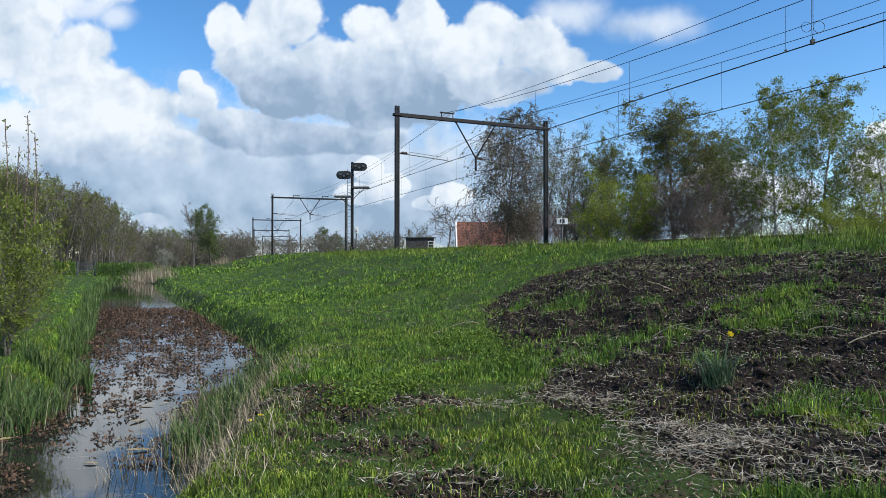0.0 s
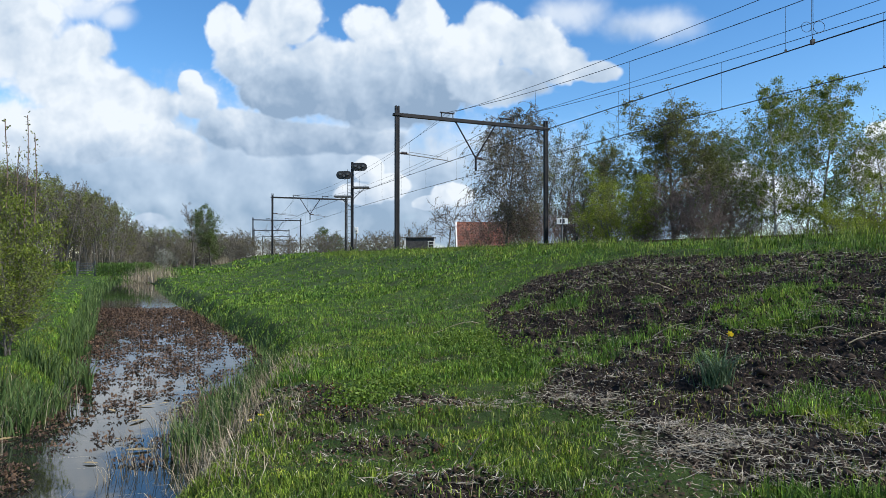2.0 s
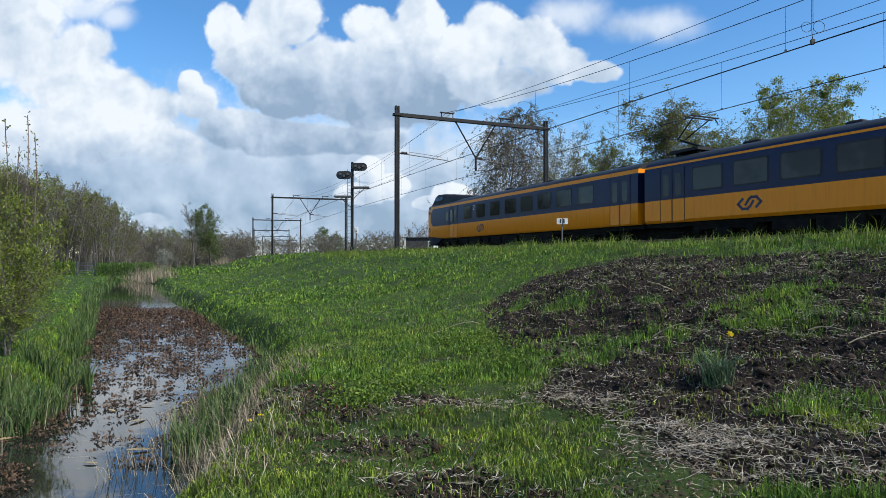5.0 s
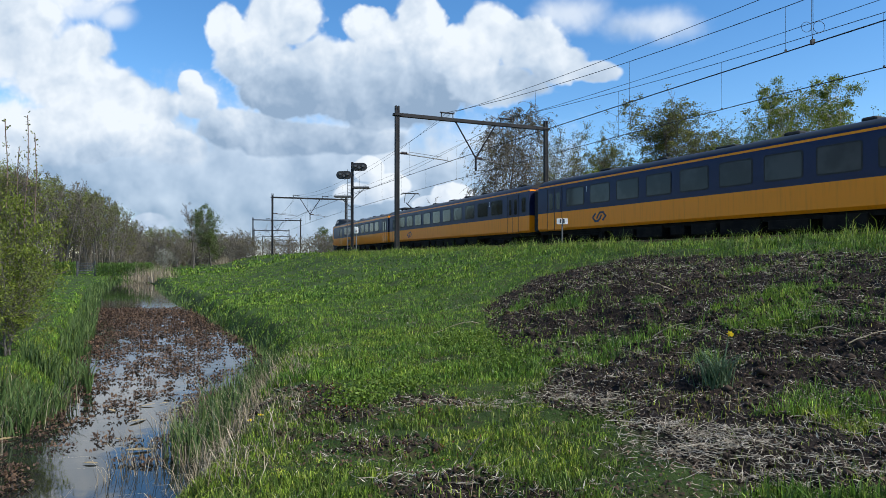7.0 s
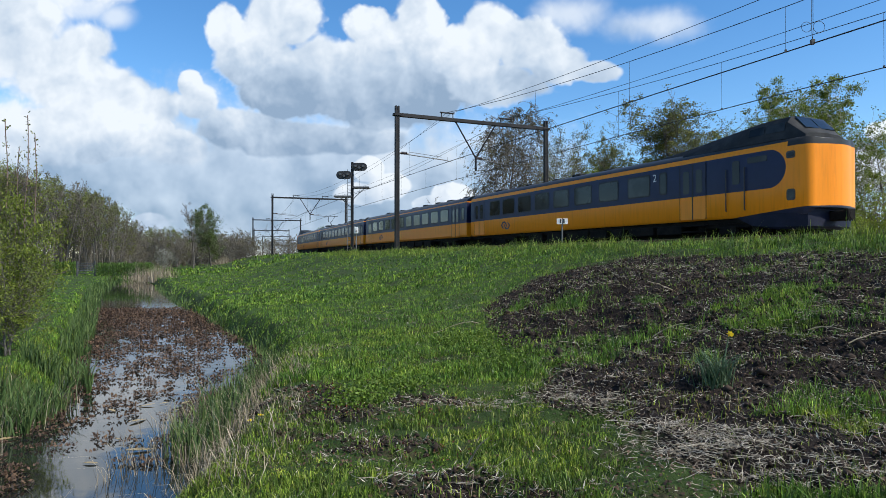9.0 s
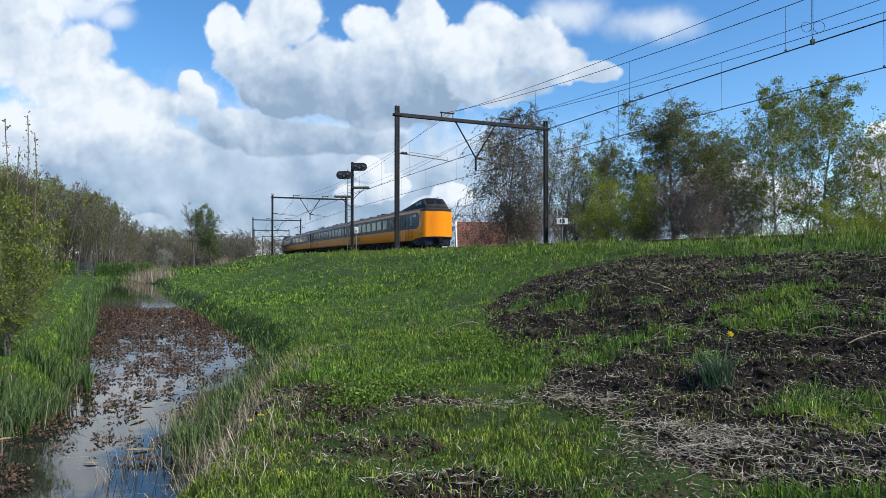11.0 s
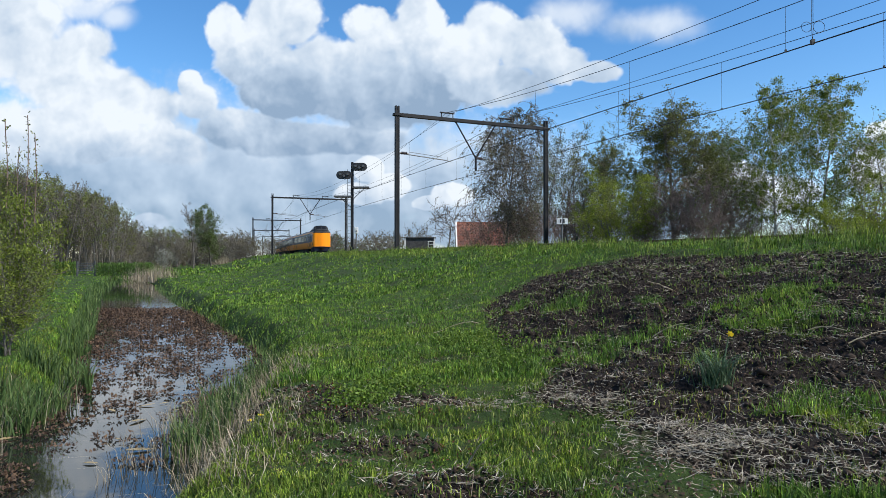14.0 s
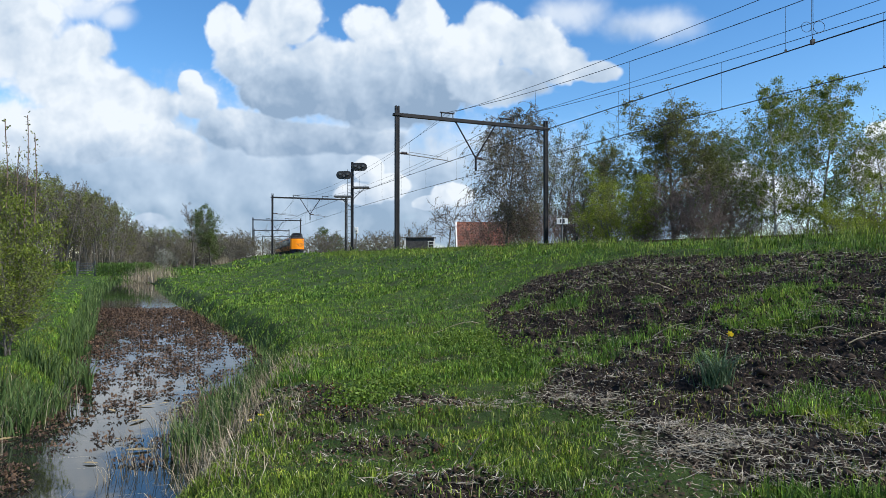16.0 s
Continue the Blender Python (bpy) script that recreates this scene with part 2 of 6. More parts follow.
def rod(bm, a, b, r, r2=None, sides=8):
    a, b = Vector(a), Vector(b)
    d = b - a
    m = Matrix.Translation((a + b) / 2) @ d.to_track_quat("Z", "Y").to_matrix().to_4x4()
    bmesh.ops.create_cone(bm, cap_ends=True, segments=sides, radius1=r, radius2=r if r2 is None else r2, depth=d.length, matrix=m)


def tube_wire(name, points, r, mat, parent=None, sides=4):
    """A thin wire through points."""
    pts = [Vector(p) for p in points]
    verts, faces = [], []
    for i, p in enumerate(pts):
        d = (pts[min(i + 1, len(pts) - 1)] - pts[max(i - 1, 0)]).normalized()
        a = d.cross(Vector((0, 0, 1)))
        a = a.normalized() if a.length > 1e-3 else Vector((1, 0, 0))
        b = d.cross(a)
        for k in range(sides):
            w = 2 * math.pi * k / sides
            verts.append(p + (a * math.cos(w) + b * math.sin(w)) * r)
        if i:
            for k in range(sides):
                k2 = (k + 1) % sides
                faces.append(((i - 1) * sides + k, (i - 1) * sides + k2, i * sides + k2, i * sides + k))
    return raw(name, verts, faces, mat, parent)


# ---- the plan: the railway is an arc; s runs along it, v across it to the far side ----
RAIL = 2.275
X0, TH, K = 22.98, radians(-26.386), 0.0009257
R = 1 / K
CX, CY = X0 + R * math.cos(TH), -R * math.sin(TH)
FAR_TRACK, NEAR_TRACK = 1.4, -2.9


def along(s, v, z=0.0):
    a = TH + K * s
    return Vector((X0 + (math.cos(TH) - math.cos(a)) * R + v * math.cos(a), (math.sin(a) - math.sin(TH)) * R - v * math.sin(a), z))


def heading(s):
    """Degrees by which the local x axis turns to run along the track."""
    a = TH + K * s
    return 90 - math.degrees(a)


def across(x, y):
    return R - np.hypot(x - CX, y - CY)


def step(x, lo, hi):
    t = np.clip((x - lo) / (hi - lo), 0, 1)
    return t * t * (3 - 2 * t)


def ditch_edges(y):
    left = np.interp(y, [-30, 0, 7.5, 9.76, 16.57, 37.6, 62.3, 70], [-6.0, -4.4, -5.25, -5.75, -9.31, -20.4, -31.7, -35.2])
    right = np.interp(y, [-30, 0, 5.76, 8.1, 11.7, 14.5, 32.4, 62.3, 70], [-3.0, -2.3, -2.42, -2.75, -3.25, -4.15, -13.8, -29.2, -33.2])
    return left, right


def ditch_distance(x, y):
    left, right = ditch_edges(y)
    d = np.maximum(left - x, x - right) * 0.88
    return np.maximum(d, y - 64.0)


MOUND = [(3.2, 12.0, 0.60, 1.9), (5.2, 9.2, 0.36, 2.2), (8.0, 7.2, 0.26, 2.4)]


def lumps(x, y):
    return (np.sin(x * 1.3 + 0.7 * np.sin(y * 0.9)) * np.cos(y * 1.1 + 0.5 * np.sin(x * 1.7)) * 0.6
            + np.sin(x * 3.1 + y * 2.3) * np.cos(y * 3.7 - x * 1.9) * 0.4)


def height(x, y):
    x, y = np.asarray(x, float), np.asarray(y, float)
    v = across(x, y)
    z = np.interp(v, [-60, -20, -17.2, -14.5, -12.5, -10, -8.2, -7.2, -6.0, 6.0, 9.5, 13, 60], [0, 0, 0.06, 0.30, 0.66, 1.30, 1.80, 1.98, 2.0, 2.0, 1.3, 0.4, 0.2])
    for mx, my, h, r in MOUND:
        z = z + h * np.exp(-((x - mx) ** 2 + (y - my) ** 2) / (r * r))
    near = np.exp(-(x * x + y * y) / 900)
    z = z + lumps(x, y) * (0.05 * near * (v < -6) + 0.02) + np.sin(x * 4.7 + 1.3 * np.sin(y * 2.1)) * np.sin(y * 4.1 + x * 1.3) * 0.022 * near
    d = ditch_distance(x, y)
    bank = step(d, -0.45, 0.75)
    return z * bank + (-1.0) * (1 - bank)


SOIL_EDGE = [(0.95, 12.5), (1.05, 14.6), (1.6, 16.0), (3.0, 17.5), (6.0, 16.5), (8.5, 14.0), (12.0, 10.0), (12.0, 3.4), (2.74, 3.8), (2.28, 4.0), (1.97, 4.4), (1.7, 4.9), (1.67, 5.4), (1.6, 6.1), (1.2, 6.1), (1.05, 7.0), (1.5, 8.2), (1.2, 9.1), (0.9, 10.3)]
# clumps of grass that have come up on the heap: x, y and radius
GREENS = [(2.2, 11.1, 0.50), (2.0, 8.8, 0.75), (4.5, 8.4, 0.80), (4.9, 8.9, 0.6), (3.6, 5.7, 0.65), (3.2, 8.5, 0.28), (2.0, 3.75, 0.4), (2.6, 3.6, 0.4), (3.3, 10.2, 0.3), (5.6, 7.2, 0.6), (4.6, 4.9, 0.5), (1.35, 12.0, 0.35), (3.0, 7.6, 0.25), (5.2, 11.0, 0.45)]
BARE = [(-1.6, 7.25, 0.75), (-1.1, 6.6, 0.6), (-0.5, 5.4, 0.5), (0.05, 4.4, 0.5), (0.45, 4.15, 0.45), (-1.2, 5.8, 0.35), (-0.1, 6.9, 0.5)]


def inside(x, y, corners):
    """Distance in metres to the outline, positive inside it."""
    best, odd = np.full(x.shape, 1e9), np.zeros(x.shape, bool)
    for (ax, ay), (bx, by) in zip(corners, corners[1:] + corners[:1]):
        t = np.clip(((x - ax) * (bx - ax) + (y - ay) * (by - ay)) / ((bx - ax) ** 2 + (by - ay) ** 2), 0, 1)
        best = np.minimum(best, np.hypot(x - ax - t * (bx - ax), y - ay - t * (by - ay)))
        if ay != by:
            odd ^= ((ay > y) != (by > y)) & (x < (bx - ax) * (y - ay) / (by - ay) + ax)
    return np.where(odd, best, -best)


def greens(x, y):
    m = np.zeros(np.shape(x))
    for mx, my, r in GREENS:
        m = np.maximum(m, np.clip(1.5 - np.hypot(x - mx, y - my) / r, 0, 1))
    return m


def soil_mask(x, y):
    """1 on the bare heap of earth, 0 on grass."""
    x, y = np.asarray(x, float), np.asarray(y, float)
    m = np.clip(0.5 + inside(x, y, SOIL_EDGE) / 0.7, 0, 1) * (1 - step(across(x, y), -9.3, -8.3))
    m = m * (1 - 0.6 * greens(x, y))
    for mx, my, r in BARE:
        m = np.maximum(m, 0.55 * np.clip(1.6 - np.hypot(x - mx, (y - my) * 1.6) / r, 0, 1))
    return m


def surface(x, y):
    """Height with the crumbly relief of the bare earth."""
    z, soil = height(x, y), soil_mask(x, y)
    return z + soil * np.array([noise.fractal((a * 2.2, b * 2.2, 3.0), 0.7, 2.1, 6) * 0.11 if k > 0.02 else 0.0 for a, b, k in zip(x, y, soil)])


def build_ground():
    """One sheet, fine before the camera and wide towards the horizon."""
    ys = np.concatenate([np.linspace(-40, 2, 22), np.arange(2.2, 16, 0.11), np.arange(16, 26, 0.25), np.arange(26, 70, 0.6), np.geomspace(71, 3000, 40)])
    u = np.concatenate([-np.geomspace(3000, 22, 30), np.arange(-21.5, -12, 0.5), np.arange(-12, -4, 0.22), np.arange(-4, 11, 0.11), np.arange(11, 60, 1.2), np.geomspace(61, 3000, 30)])
    rows = []
    for y in ys:
        shift = -0.50 * min(max(y - 12, 0), 60)
        rows.append(np.stack([u + shift, np.full_like(u, y)], 1))
    g = np.concatenate(rows)
    z = surface(g[:, 0], g[:, 1])
    soil = soil_mask(g[:, 0], g[:, 1])
    verts = np.column_stack([g, z])
    w, h = len(u), len(ys)
    i = (np.arange(h - 1)[:, None] * w + np.arange(w - 1)[None, :]).ravel()
    ob = raw("ground", verts, np.stack([i, i + 1, i + 1 + w, i + w], 1), M["ground"])
    a = ob.data.attributes.new("soil", "FLOAT", "POINT")
    a.data.foreach_set("value", soil.astype(np.float32))
    ob.data.polygons.foreach_set("use_smooth", [True] * len(ob.data.polygons))
    tagged(ob, "grassy ground with an embankment, a heap of bare dark earth and a ditch", "ground", kind="structure")


build_ground()


# ---- water ----
def water_paint(n, v):
    return (0.012, 0.014, 0.012)


M["water"] = material("ditch_water", water_paint, 0.04, bump=lambda n, v: n.noise(v, 2.0, 2.0), coords="World", depth=0.004, spec=0.9)


def build_water():
    ys = np.arange(-12, 66, 1.0)
    verts, faces = [], []
    for i, y in enumerate(ys):
        l, r = ditch_edges(y)
        verts += [(l - 0.6, y, -0.5), (r + 0.6, y, -0.5)]
        if i:
            faces.append((2 * i - 2, 2 * i - 1, 2 * i + 1, 2 * i))
    ob = raw("water", verts, faces, M["water"])
    tagged(ob, "still dark ditch water with reflections of the sky", "water", kind="structure")


build_water()


# ---- railway ----
def build_track_bed():
    ss = np.arange(-60, 420, 2.0)
    prof = [(-5.4, 1.94), (-4.6, 2.13), (3.1, 2.13), (3.9, 1.94)]
    verts, faces = [], []
    for i, s in enumerate(ss):
        for v, z in prof:
            verts.append(along(s, v, z))
        if i:
            for k in range(3):
                a = (i - 1) * 4 + k
                faces.append((a, a + 1, a + 5, a + 4))
    ob = raw("ballast_bed", verts, faces, M["ballast"])
    tagged(ob, "grey-brown crushed stone bed under the railway tracks", "ballast", kind="structure")
    for centre in (NEAR_TRACK, FAR_TRACK):
        for side in (-0.75, 0.75):
            verts, faces = [], []
            prof2 = [(-0.07, RAIL - 0.16), (-0.012, RAIL - 0.13), (-0.012, RAIL - 0.04), (-0.036, RAIL - 0.03), (-0.036, RAIL), (0.036, RAIL), (0.036, RAIL - 0.03), (0.012, RAIL - 0.04), (0.012, RAIL - 0.13), (0.07, RAIL - 0.16)]
            k = len(prof2)
            for i, s in enumerate(np.arange(-60, 420, 4.0)):
                verts += [along(s, centre + side + a, z) for a, z in prof2]
                if i:
                    for j in range(k - 1):
                        a = (i - 1) * k + j
                        faces.append((a, a + 1, a + k + 1, a + k))
            tagged(raw("rail", verts, faces, M["rail"]), "rusty steel rail on concrete sleepers", "rail", "rails of the line", "structure")


build_track_bed()

PORTALS = [46.44 + 57.68 * i for i in range(-1, 7)]
LEFT_MAST, RIGHT_MAST, BEAM = -6.66, 4.2, RAIL + 8.22
MESSENGER, CONTACT = RAIL + 7.0, RAIL + 5.5


def portal_frame(s):
    return Matrix.Translation(along(s, 0, 0)) @ pose(0, 0, 0, 0, 0, heading(s) - 90)


def build_portal():
    """A steel catenary portal in its own space: x across the tracks, y along them."""
    root = new("catenary_portal")
    for v in (LEFT_MAST, RIGHT_MAST):
        bm = bmesh.new()
        for dx in (-0.085, 0.085):
            box(bm, (v + dx, 0, 0.5 * (BEAM + 0.55 + 1.5)), (0.10, 0.22, BEAM + 0.55 - 1.5), bevel=0.012)
        box(bm, (v, 0, 0.5 * (BEAM + 0.3 + 1.6)), (0.12, 0.16, BEAM + 0.3 - 1.6))
        box(bm, (v, 0, 1.95), (0.45, 0.45, 0.5), bevel=0.03)
        part("mast", bm, M["steel"], root)
        bm = bmesh.new()
        box(bm, (v, 0, BEAM), (0.50, 0.34, 0.16), bevel=0.02)
        part("bracket", bm, M["steel"], root)
    bm = bmesh.new()
    length = RIGHT_MAST - LEFT_MAST
    mid = (RIGHT_MAST + LEFT_MAST) / 2
    box(bm, (mid, -0.07, BEAM), (length, 0.10, 0.22), bevel=0.012)
    box(bm, (mid, 0.07, BEAM), (length, 0.10, 0.22), bevel=0.012)
    part("beam", bm, M["steel"], root)
    bm = bmesh.new()
    hv = -1.2
    rod(bm, (hv - 1.45, 0, BEAM - 0.1), (hv, 0, BEAM - 2.35), 0.05)
    rod(bm, (hv + 1.45, 0, BEAM - 0.1), (hv, 0, BEAM - 2.35), 0.05)
    rod(bm, (hv, 0, BEAM - 2.2), (hv, 0, BEAM - 3.2), 0.07)
    part("hanger", bm, M["steel"], root)
    for base, tip in ((LEFT_MAST + 0.2, NEAR_TRACK - 0.35), (hv, FAR_TRACK - 0.35)):
        bm = bmesh.new()
        rod(bm, (base, 0, RAIL + 5.83), (tip, 0, RAIL + 5.58), 0.032)
        rod(bm, (base + 0.6, 0, RAIL + 5.95), (tip - 0.4, 0, RAIL + 5.78), 0.016)
        rod(bm, (tip - 0.05, 0, RAIL + 5.58), (tip + 0.30, 0, RAIL + 5.50), 0.02)
        rod(bm, (tip, 0, RAIL + 5.45), (tip, 0, RAIL + 5.80), 0.015)
        arm = part("registration_arm", bm, M["zinc"], root, "grey tubular registration arm")
        bm = bmesh.new()
        for k in range(5):
            rod(bm, (base + 0.08 + k * 0.08, 0, RAIL + 5.86), (base + 0.12 + k * 0.08, 0, RAIL + 5.86), 0.09, sides=10)
        rod(bm, (base - 0.05, 0, RAIL + 5.86), (base + 0.55, 0, RAIL + 5.84), 0.05)
        part("insulator", bm, M["insulator"], arm, "brown ribbed insulator")
    for centre in (NEAR_TRACK, FAR_TRACK):
        bm = bmesh.new()
        for dv in (-0.40, 0.40):
            rod(bm, (centre - 0.35 + dv, 0, BEAM + 0.08), (centre - 0.35 + dv, 0, BEAM + 0.42), 0.03)
        rod(bm, (centre - 0.85, 0, BEAM + 0.42), (centre + 0.15, 0, BEAM + 0.42), 0.05)
        part("wire_support", bm, M["steel"], root)
    tagged(root, "dark steel portal over both tracks carrying the wires", "portal", "catenary portals of the line")
    return root


def build_line():
    first = build_portal()
    first.matrix_basis = portal_frame(PORTALS[0])
    for s in PORTALS[1:]:
        copy_thing(first, portal_frame(s))
    for a, b in zip(PORTALS[:-1], PORTALS[1:]):
        for centre, drop, slack in ((NEAR_TRACK, 1.9, 1.2), (FAR_TRACK, 1.45, 0.85)):
            top, low, cv = BEAM + 0.46, RAIL + 5.48, centre - 0.35

            def hung(t, sag, z=top):
                return z - sag * 4 * t * (1 - t)

            def at(t, z, dv=0.0):
                return along(a + (b - a) * t, cv + dv, z)
            ts = [i / 24 for i in range(25)]
            root = new("catenary_span")
            tube_wire("messenger_wire", [at(t, hung(t, drop)) for t in ts], 0.013, M["wire"], root)
            for dv in (-0.025, 0.025):
                tube_wire("contact_wire", [at(t, low, dv) for t in ts[::4]], 0.011, M["wire"], root)
            for k in range(7):
                t = 1 - (10.4 + 6.75 * k) / 57.68 if centre == NEAR_TRACK else 1 - (11.4 + 6.4 * k) / 57.68
                d = tube_wire("dropper", [at(t, hung(t, drop)), at(t, low + 0.01)], 0.006, M["wire"], root)
                bm = bmesh.new()
                box(bm, at(t, low + 0.03), (0.05, 0.05, 0.08))
                part("clamp", bm, M["wire"], d)
            tagged(root, "thin contact and messenger wires with droppers between portals", "overhead wire", "spans of overhead wire")
            root = new("feeder_span")
            tube_wire("feeder_wire", [at(t, hung(t, slack), 0.35) for t in ts], 0.012, M["wire"], root)
            tagged(root, "single feeder wire sagging between the portals", "overhead wire", "spans of feeder wire")
    # curled jumper between the wires
    root = new("wire_jumper")
    base = along(21.7, NEAR_TRACK - 0.35, 0)
    for dx, r, turn in ((-0.05, 0.15, 1), (0.05, 0.17, -1)):
        pts = [base + Vector((dx * 0.4, 0, z)) for z in (RAIL + 7.9, RAIL + 7.0, RAIL + 6.1)]
        pts += [base + Vector((dx * 0.4 + turn * -r * (1 - math.cos(k * 0.6)), 0, RAIL + 5.95 - r * math.sin(k * 0.6))) for k in range(11)]
        pts += [base + Vector((0, 0, RAIL + 5.5))]
        tube_wire("curl", pts, 0.008, M["wire"], root)
    bm = bmesh.new()
    box(bm, base + Vector((0, 0, RAIL + 5.52)), (0.10, 0.10, 0.14))
    part("clamp", bm, M["wire"], root)
    tagged(root, "curled jumper wire clamped to the contact wire", "overhead wire")


build_line()


# ---- train ----
YELLOW, BLUE, DARK = (0.85, 0.262, 0.003), (0.006, 0.0105, 0.044), (0.026, 0.024, 0.020)
HALF = 13.25


def livery(nose):
    """Yellow below, blue window band, thin yellow line under a dark roof."""
    def paint(n, v):
        sep = n.add("ShaderNodeSeparateXYZ")
        n.link(v, sep.inputs[0])
        x, z = sep.outputs[0], sep.outputs[2]
        dirt = n.noise(v, 1.6, 5.0, 0.65)
        streak = n.add("ShaderNodeMapping")
        streak.inputs["Scale"].default_value = (4.0, 4.0, 0.35)
        n.link(v, streak.inputs[0])
        grime = n.smooth(n.noise(streak.outputs[0], 2.0, 5.0, 0.6), 0.45, 0.8)
        yel = n.mix(n.math("MULTIPLY", grime, 0.35), YELLOW, (0.40, 0.13, 0.01))
        blu = n.mix(n.smooth(dirt, 0.35, 0.75), BLUE, (0.009, 0.015, 0.054))
        drk = n.mix(n.smooth(dirt, 0.35, 0.75), DARK, (0.034, 0.035, 0.036))
        line = n.math("COMPARE", z, 3.365, 0.045)
        band = n.math("MULTIPLY", n.math("GREATER_THAN", z, 1.86), n.math("LESS_THAN", z, 3.26))
        roof = n.math("GREATER_THAN", z, 3.50)
        if nose:
            # the band ends in a round before the nose
            dx = n.math("MAXIMUM", n.math("ADD", x, -10.95), 0.0)
            dz = n.math("ADD", z, -2.56)
            r = n.math("SQRT", n.math("ADD", n.math("POWER", dx, 2.0), n.math("POWER", n.math("MULTIPLY", dz, 1.0), 2.0)))
            band = n.math("MULTIPLY", band, n.math("LESS_THAN", n.math("SUBTRACT", r, n.math("ADD", 0.70, 0.0)), n.math("MULTIPLY", n.math("LESS_THAN", dx, 0.001), 9.0)))
            line = n.math("MULTIPLY", line, n.math("LESS_THAN", x, 11.72))
            roof = n.math("MAXIMUM", n.math("GREATER_THAN", z, 3.46), n.math("MULTIPLY", n.math("GREATER_THAN", z, 3.28), n.math("GREATER_THAN", x, 11.7)))
            skirt = n.math("LESS_THAN", n.math("SUBTRACT", z, n.math("MULTIPLY", n.math("MAXIMUM", n.math("ADD", x, -9.3), 0.0), 0.085)), 0.86)
            drk2 = n.mix(dirt, (0.010, 0.016, 0.04), (0.02, 0.026, 0.05))
            c = n.mix(band, yel, blu)
            c = n.mix(skirt, c, drk2)
        else:
            c = n.mix(band, yel, blu)
        c = n.mix(n.math("MULTIPLY", n.math("GREATER_THAN", z, 3.26), n.math("LESS_THAN", n.math("ADD", line, roof), 0.5)), c, blu if not nose else c)
        c = n.mix(line, c, yel)
        return n.mix(roof, c, drk)
    return paint


M["livery_mid"] = material("train_paint", livery(False), 0.42, spec=0.28)
M["livery_nose"] = material("train_paint_nose", livery(True), 0.42, spec=0.28)
M["glass"] = material("dark_glass", mottled((0.010, 0.011, 0.012), (0.034, 0.035, 0.035), 0.55, None, 0.42, 0.58), 0.10, spec=0.24)
M["rubber"] = material("black_rubber", mottled((0.010, 0.010, 0.010), (0.02, 0.02, 0.02), 5.0), 0.7)
M["roofgrey"] = material("roof_grey", mottled((0.018, 0.020, 0.022), (0.036, 0.037, 0.039), 1.5, 14.0), 0.75, spec=0.2)
M["under"] = material("underframe_black", mottled((0.006, 0.0055, 0.005), (0.014, 0.012, 0.010), 2.5, 20.0), 0.9, spec=0.15)


def side_profile(w=1.4, top=3.86, bottom=0.86):
    pts = [(-w + 0.10, bottom), (-w, bottom + 0.12), (-w, 1.86), (-w + 0.01, 3.20), (-w + 0.05, 3.42), (-w + 0.14, 3.55), (-w + 0.42, 3.73), (-w + 0.85, top - 0.03)]
    return pts + [(0.0, top)] + [(-y, z) for y, z in reversed(pts)]


def loft(name, sections, mat, parent, cap=True, label="", crease=32):
    """A skin over closed sections, each a list of equal length."""
    bm = bmesh.new()
    rings = [[bm.verts.new(p) for p in sec] for sec in sections]
    k = len(rings[0])
    for a, b in zip(rings[:-1], rings[1:]):
        for i in range(k):
            j = (i + 1) % k
            bm.faces.new((a[i], a[j], b[j], b[i]))
    if cap:
        bm.faces.new(rings[0][::-1])
        bm.faces.new(rings[-1])
    bmesh.ops.recalc_face_normals(bm, faces=bm.faces[:])
    ob = part(name, bm, mat, parent, label, smooth=True)
    ob.data.set_sharp_from_angle(angle=radians(crease))
    return ob


def rounded(x0, x1, z0, z1, r, y, n=4):
    """Corners of a rounded rectangle in the plane y."""
    out = []
    for cx, cz, a0 in ((x1 - r, z1 - r, 0), (x0 + r, z1 - r, 90), (x0 + r, z0 + r, 180), (x1 - r, z0 + r, 270)):
        for i in range(n):
            a = radians(a0 + 90 * i / (n - 1))
            out.append((cx + r * math.cos(a), y, cz + r * math.sin(a)))
    return out


def slab(name, ring, depth, mat, parent, label=""):
    """A flat plate of that outline, thickened inwards along y."""
    bm = bmesh.new()
    a = [bm.verts.new(p) for p in ring]
    b = [bm.verts.new((x, y + depth, z)) for x, y, z in ring]
    bm.faces.new(a)
    bm.faces.new(b[::-1])
    for i in range(len(a)):
        j = (i + 1) % len(a)
        bm.faces.new((a[i], b[i], b[j], a[j]))
    bmesh.ops.recalc_face_normals(bm, faces=bm.faces[:])
    return part(name, bm, mat, parent, label)


def add_window(root, x0, x1, side, z0=2.09, z1=3.09, r=0.12, name="window"):
    y = side * 1.402
    f = slab(name, rounded(x0, x1, z0, z1, r, y), -side * 0.02, M["rubber"], root, "window with a black rubber frame")
    slab("pane", rounded(x0 + 0.06, x1 - 0.06, z0 + 0.06, z1 - 0.06, r * 0.8, y + side * 0.004), -side * 0.01, M["glass"], f, "dark tinted pane")


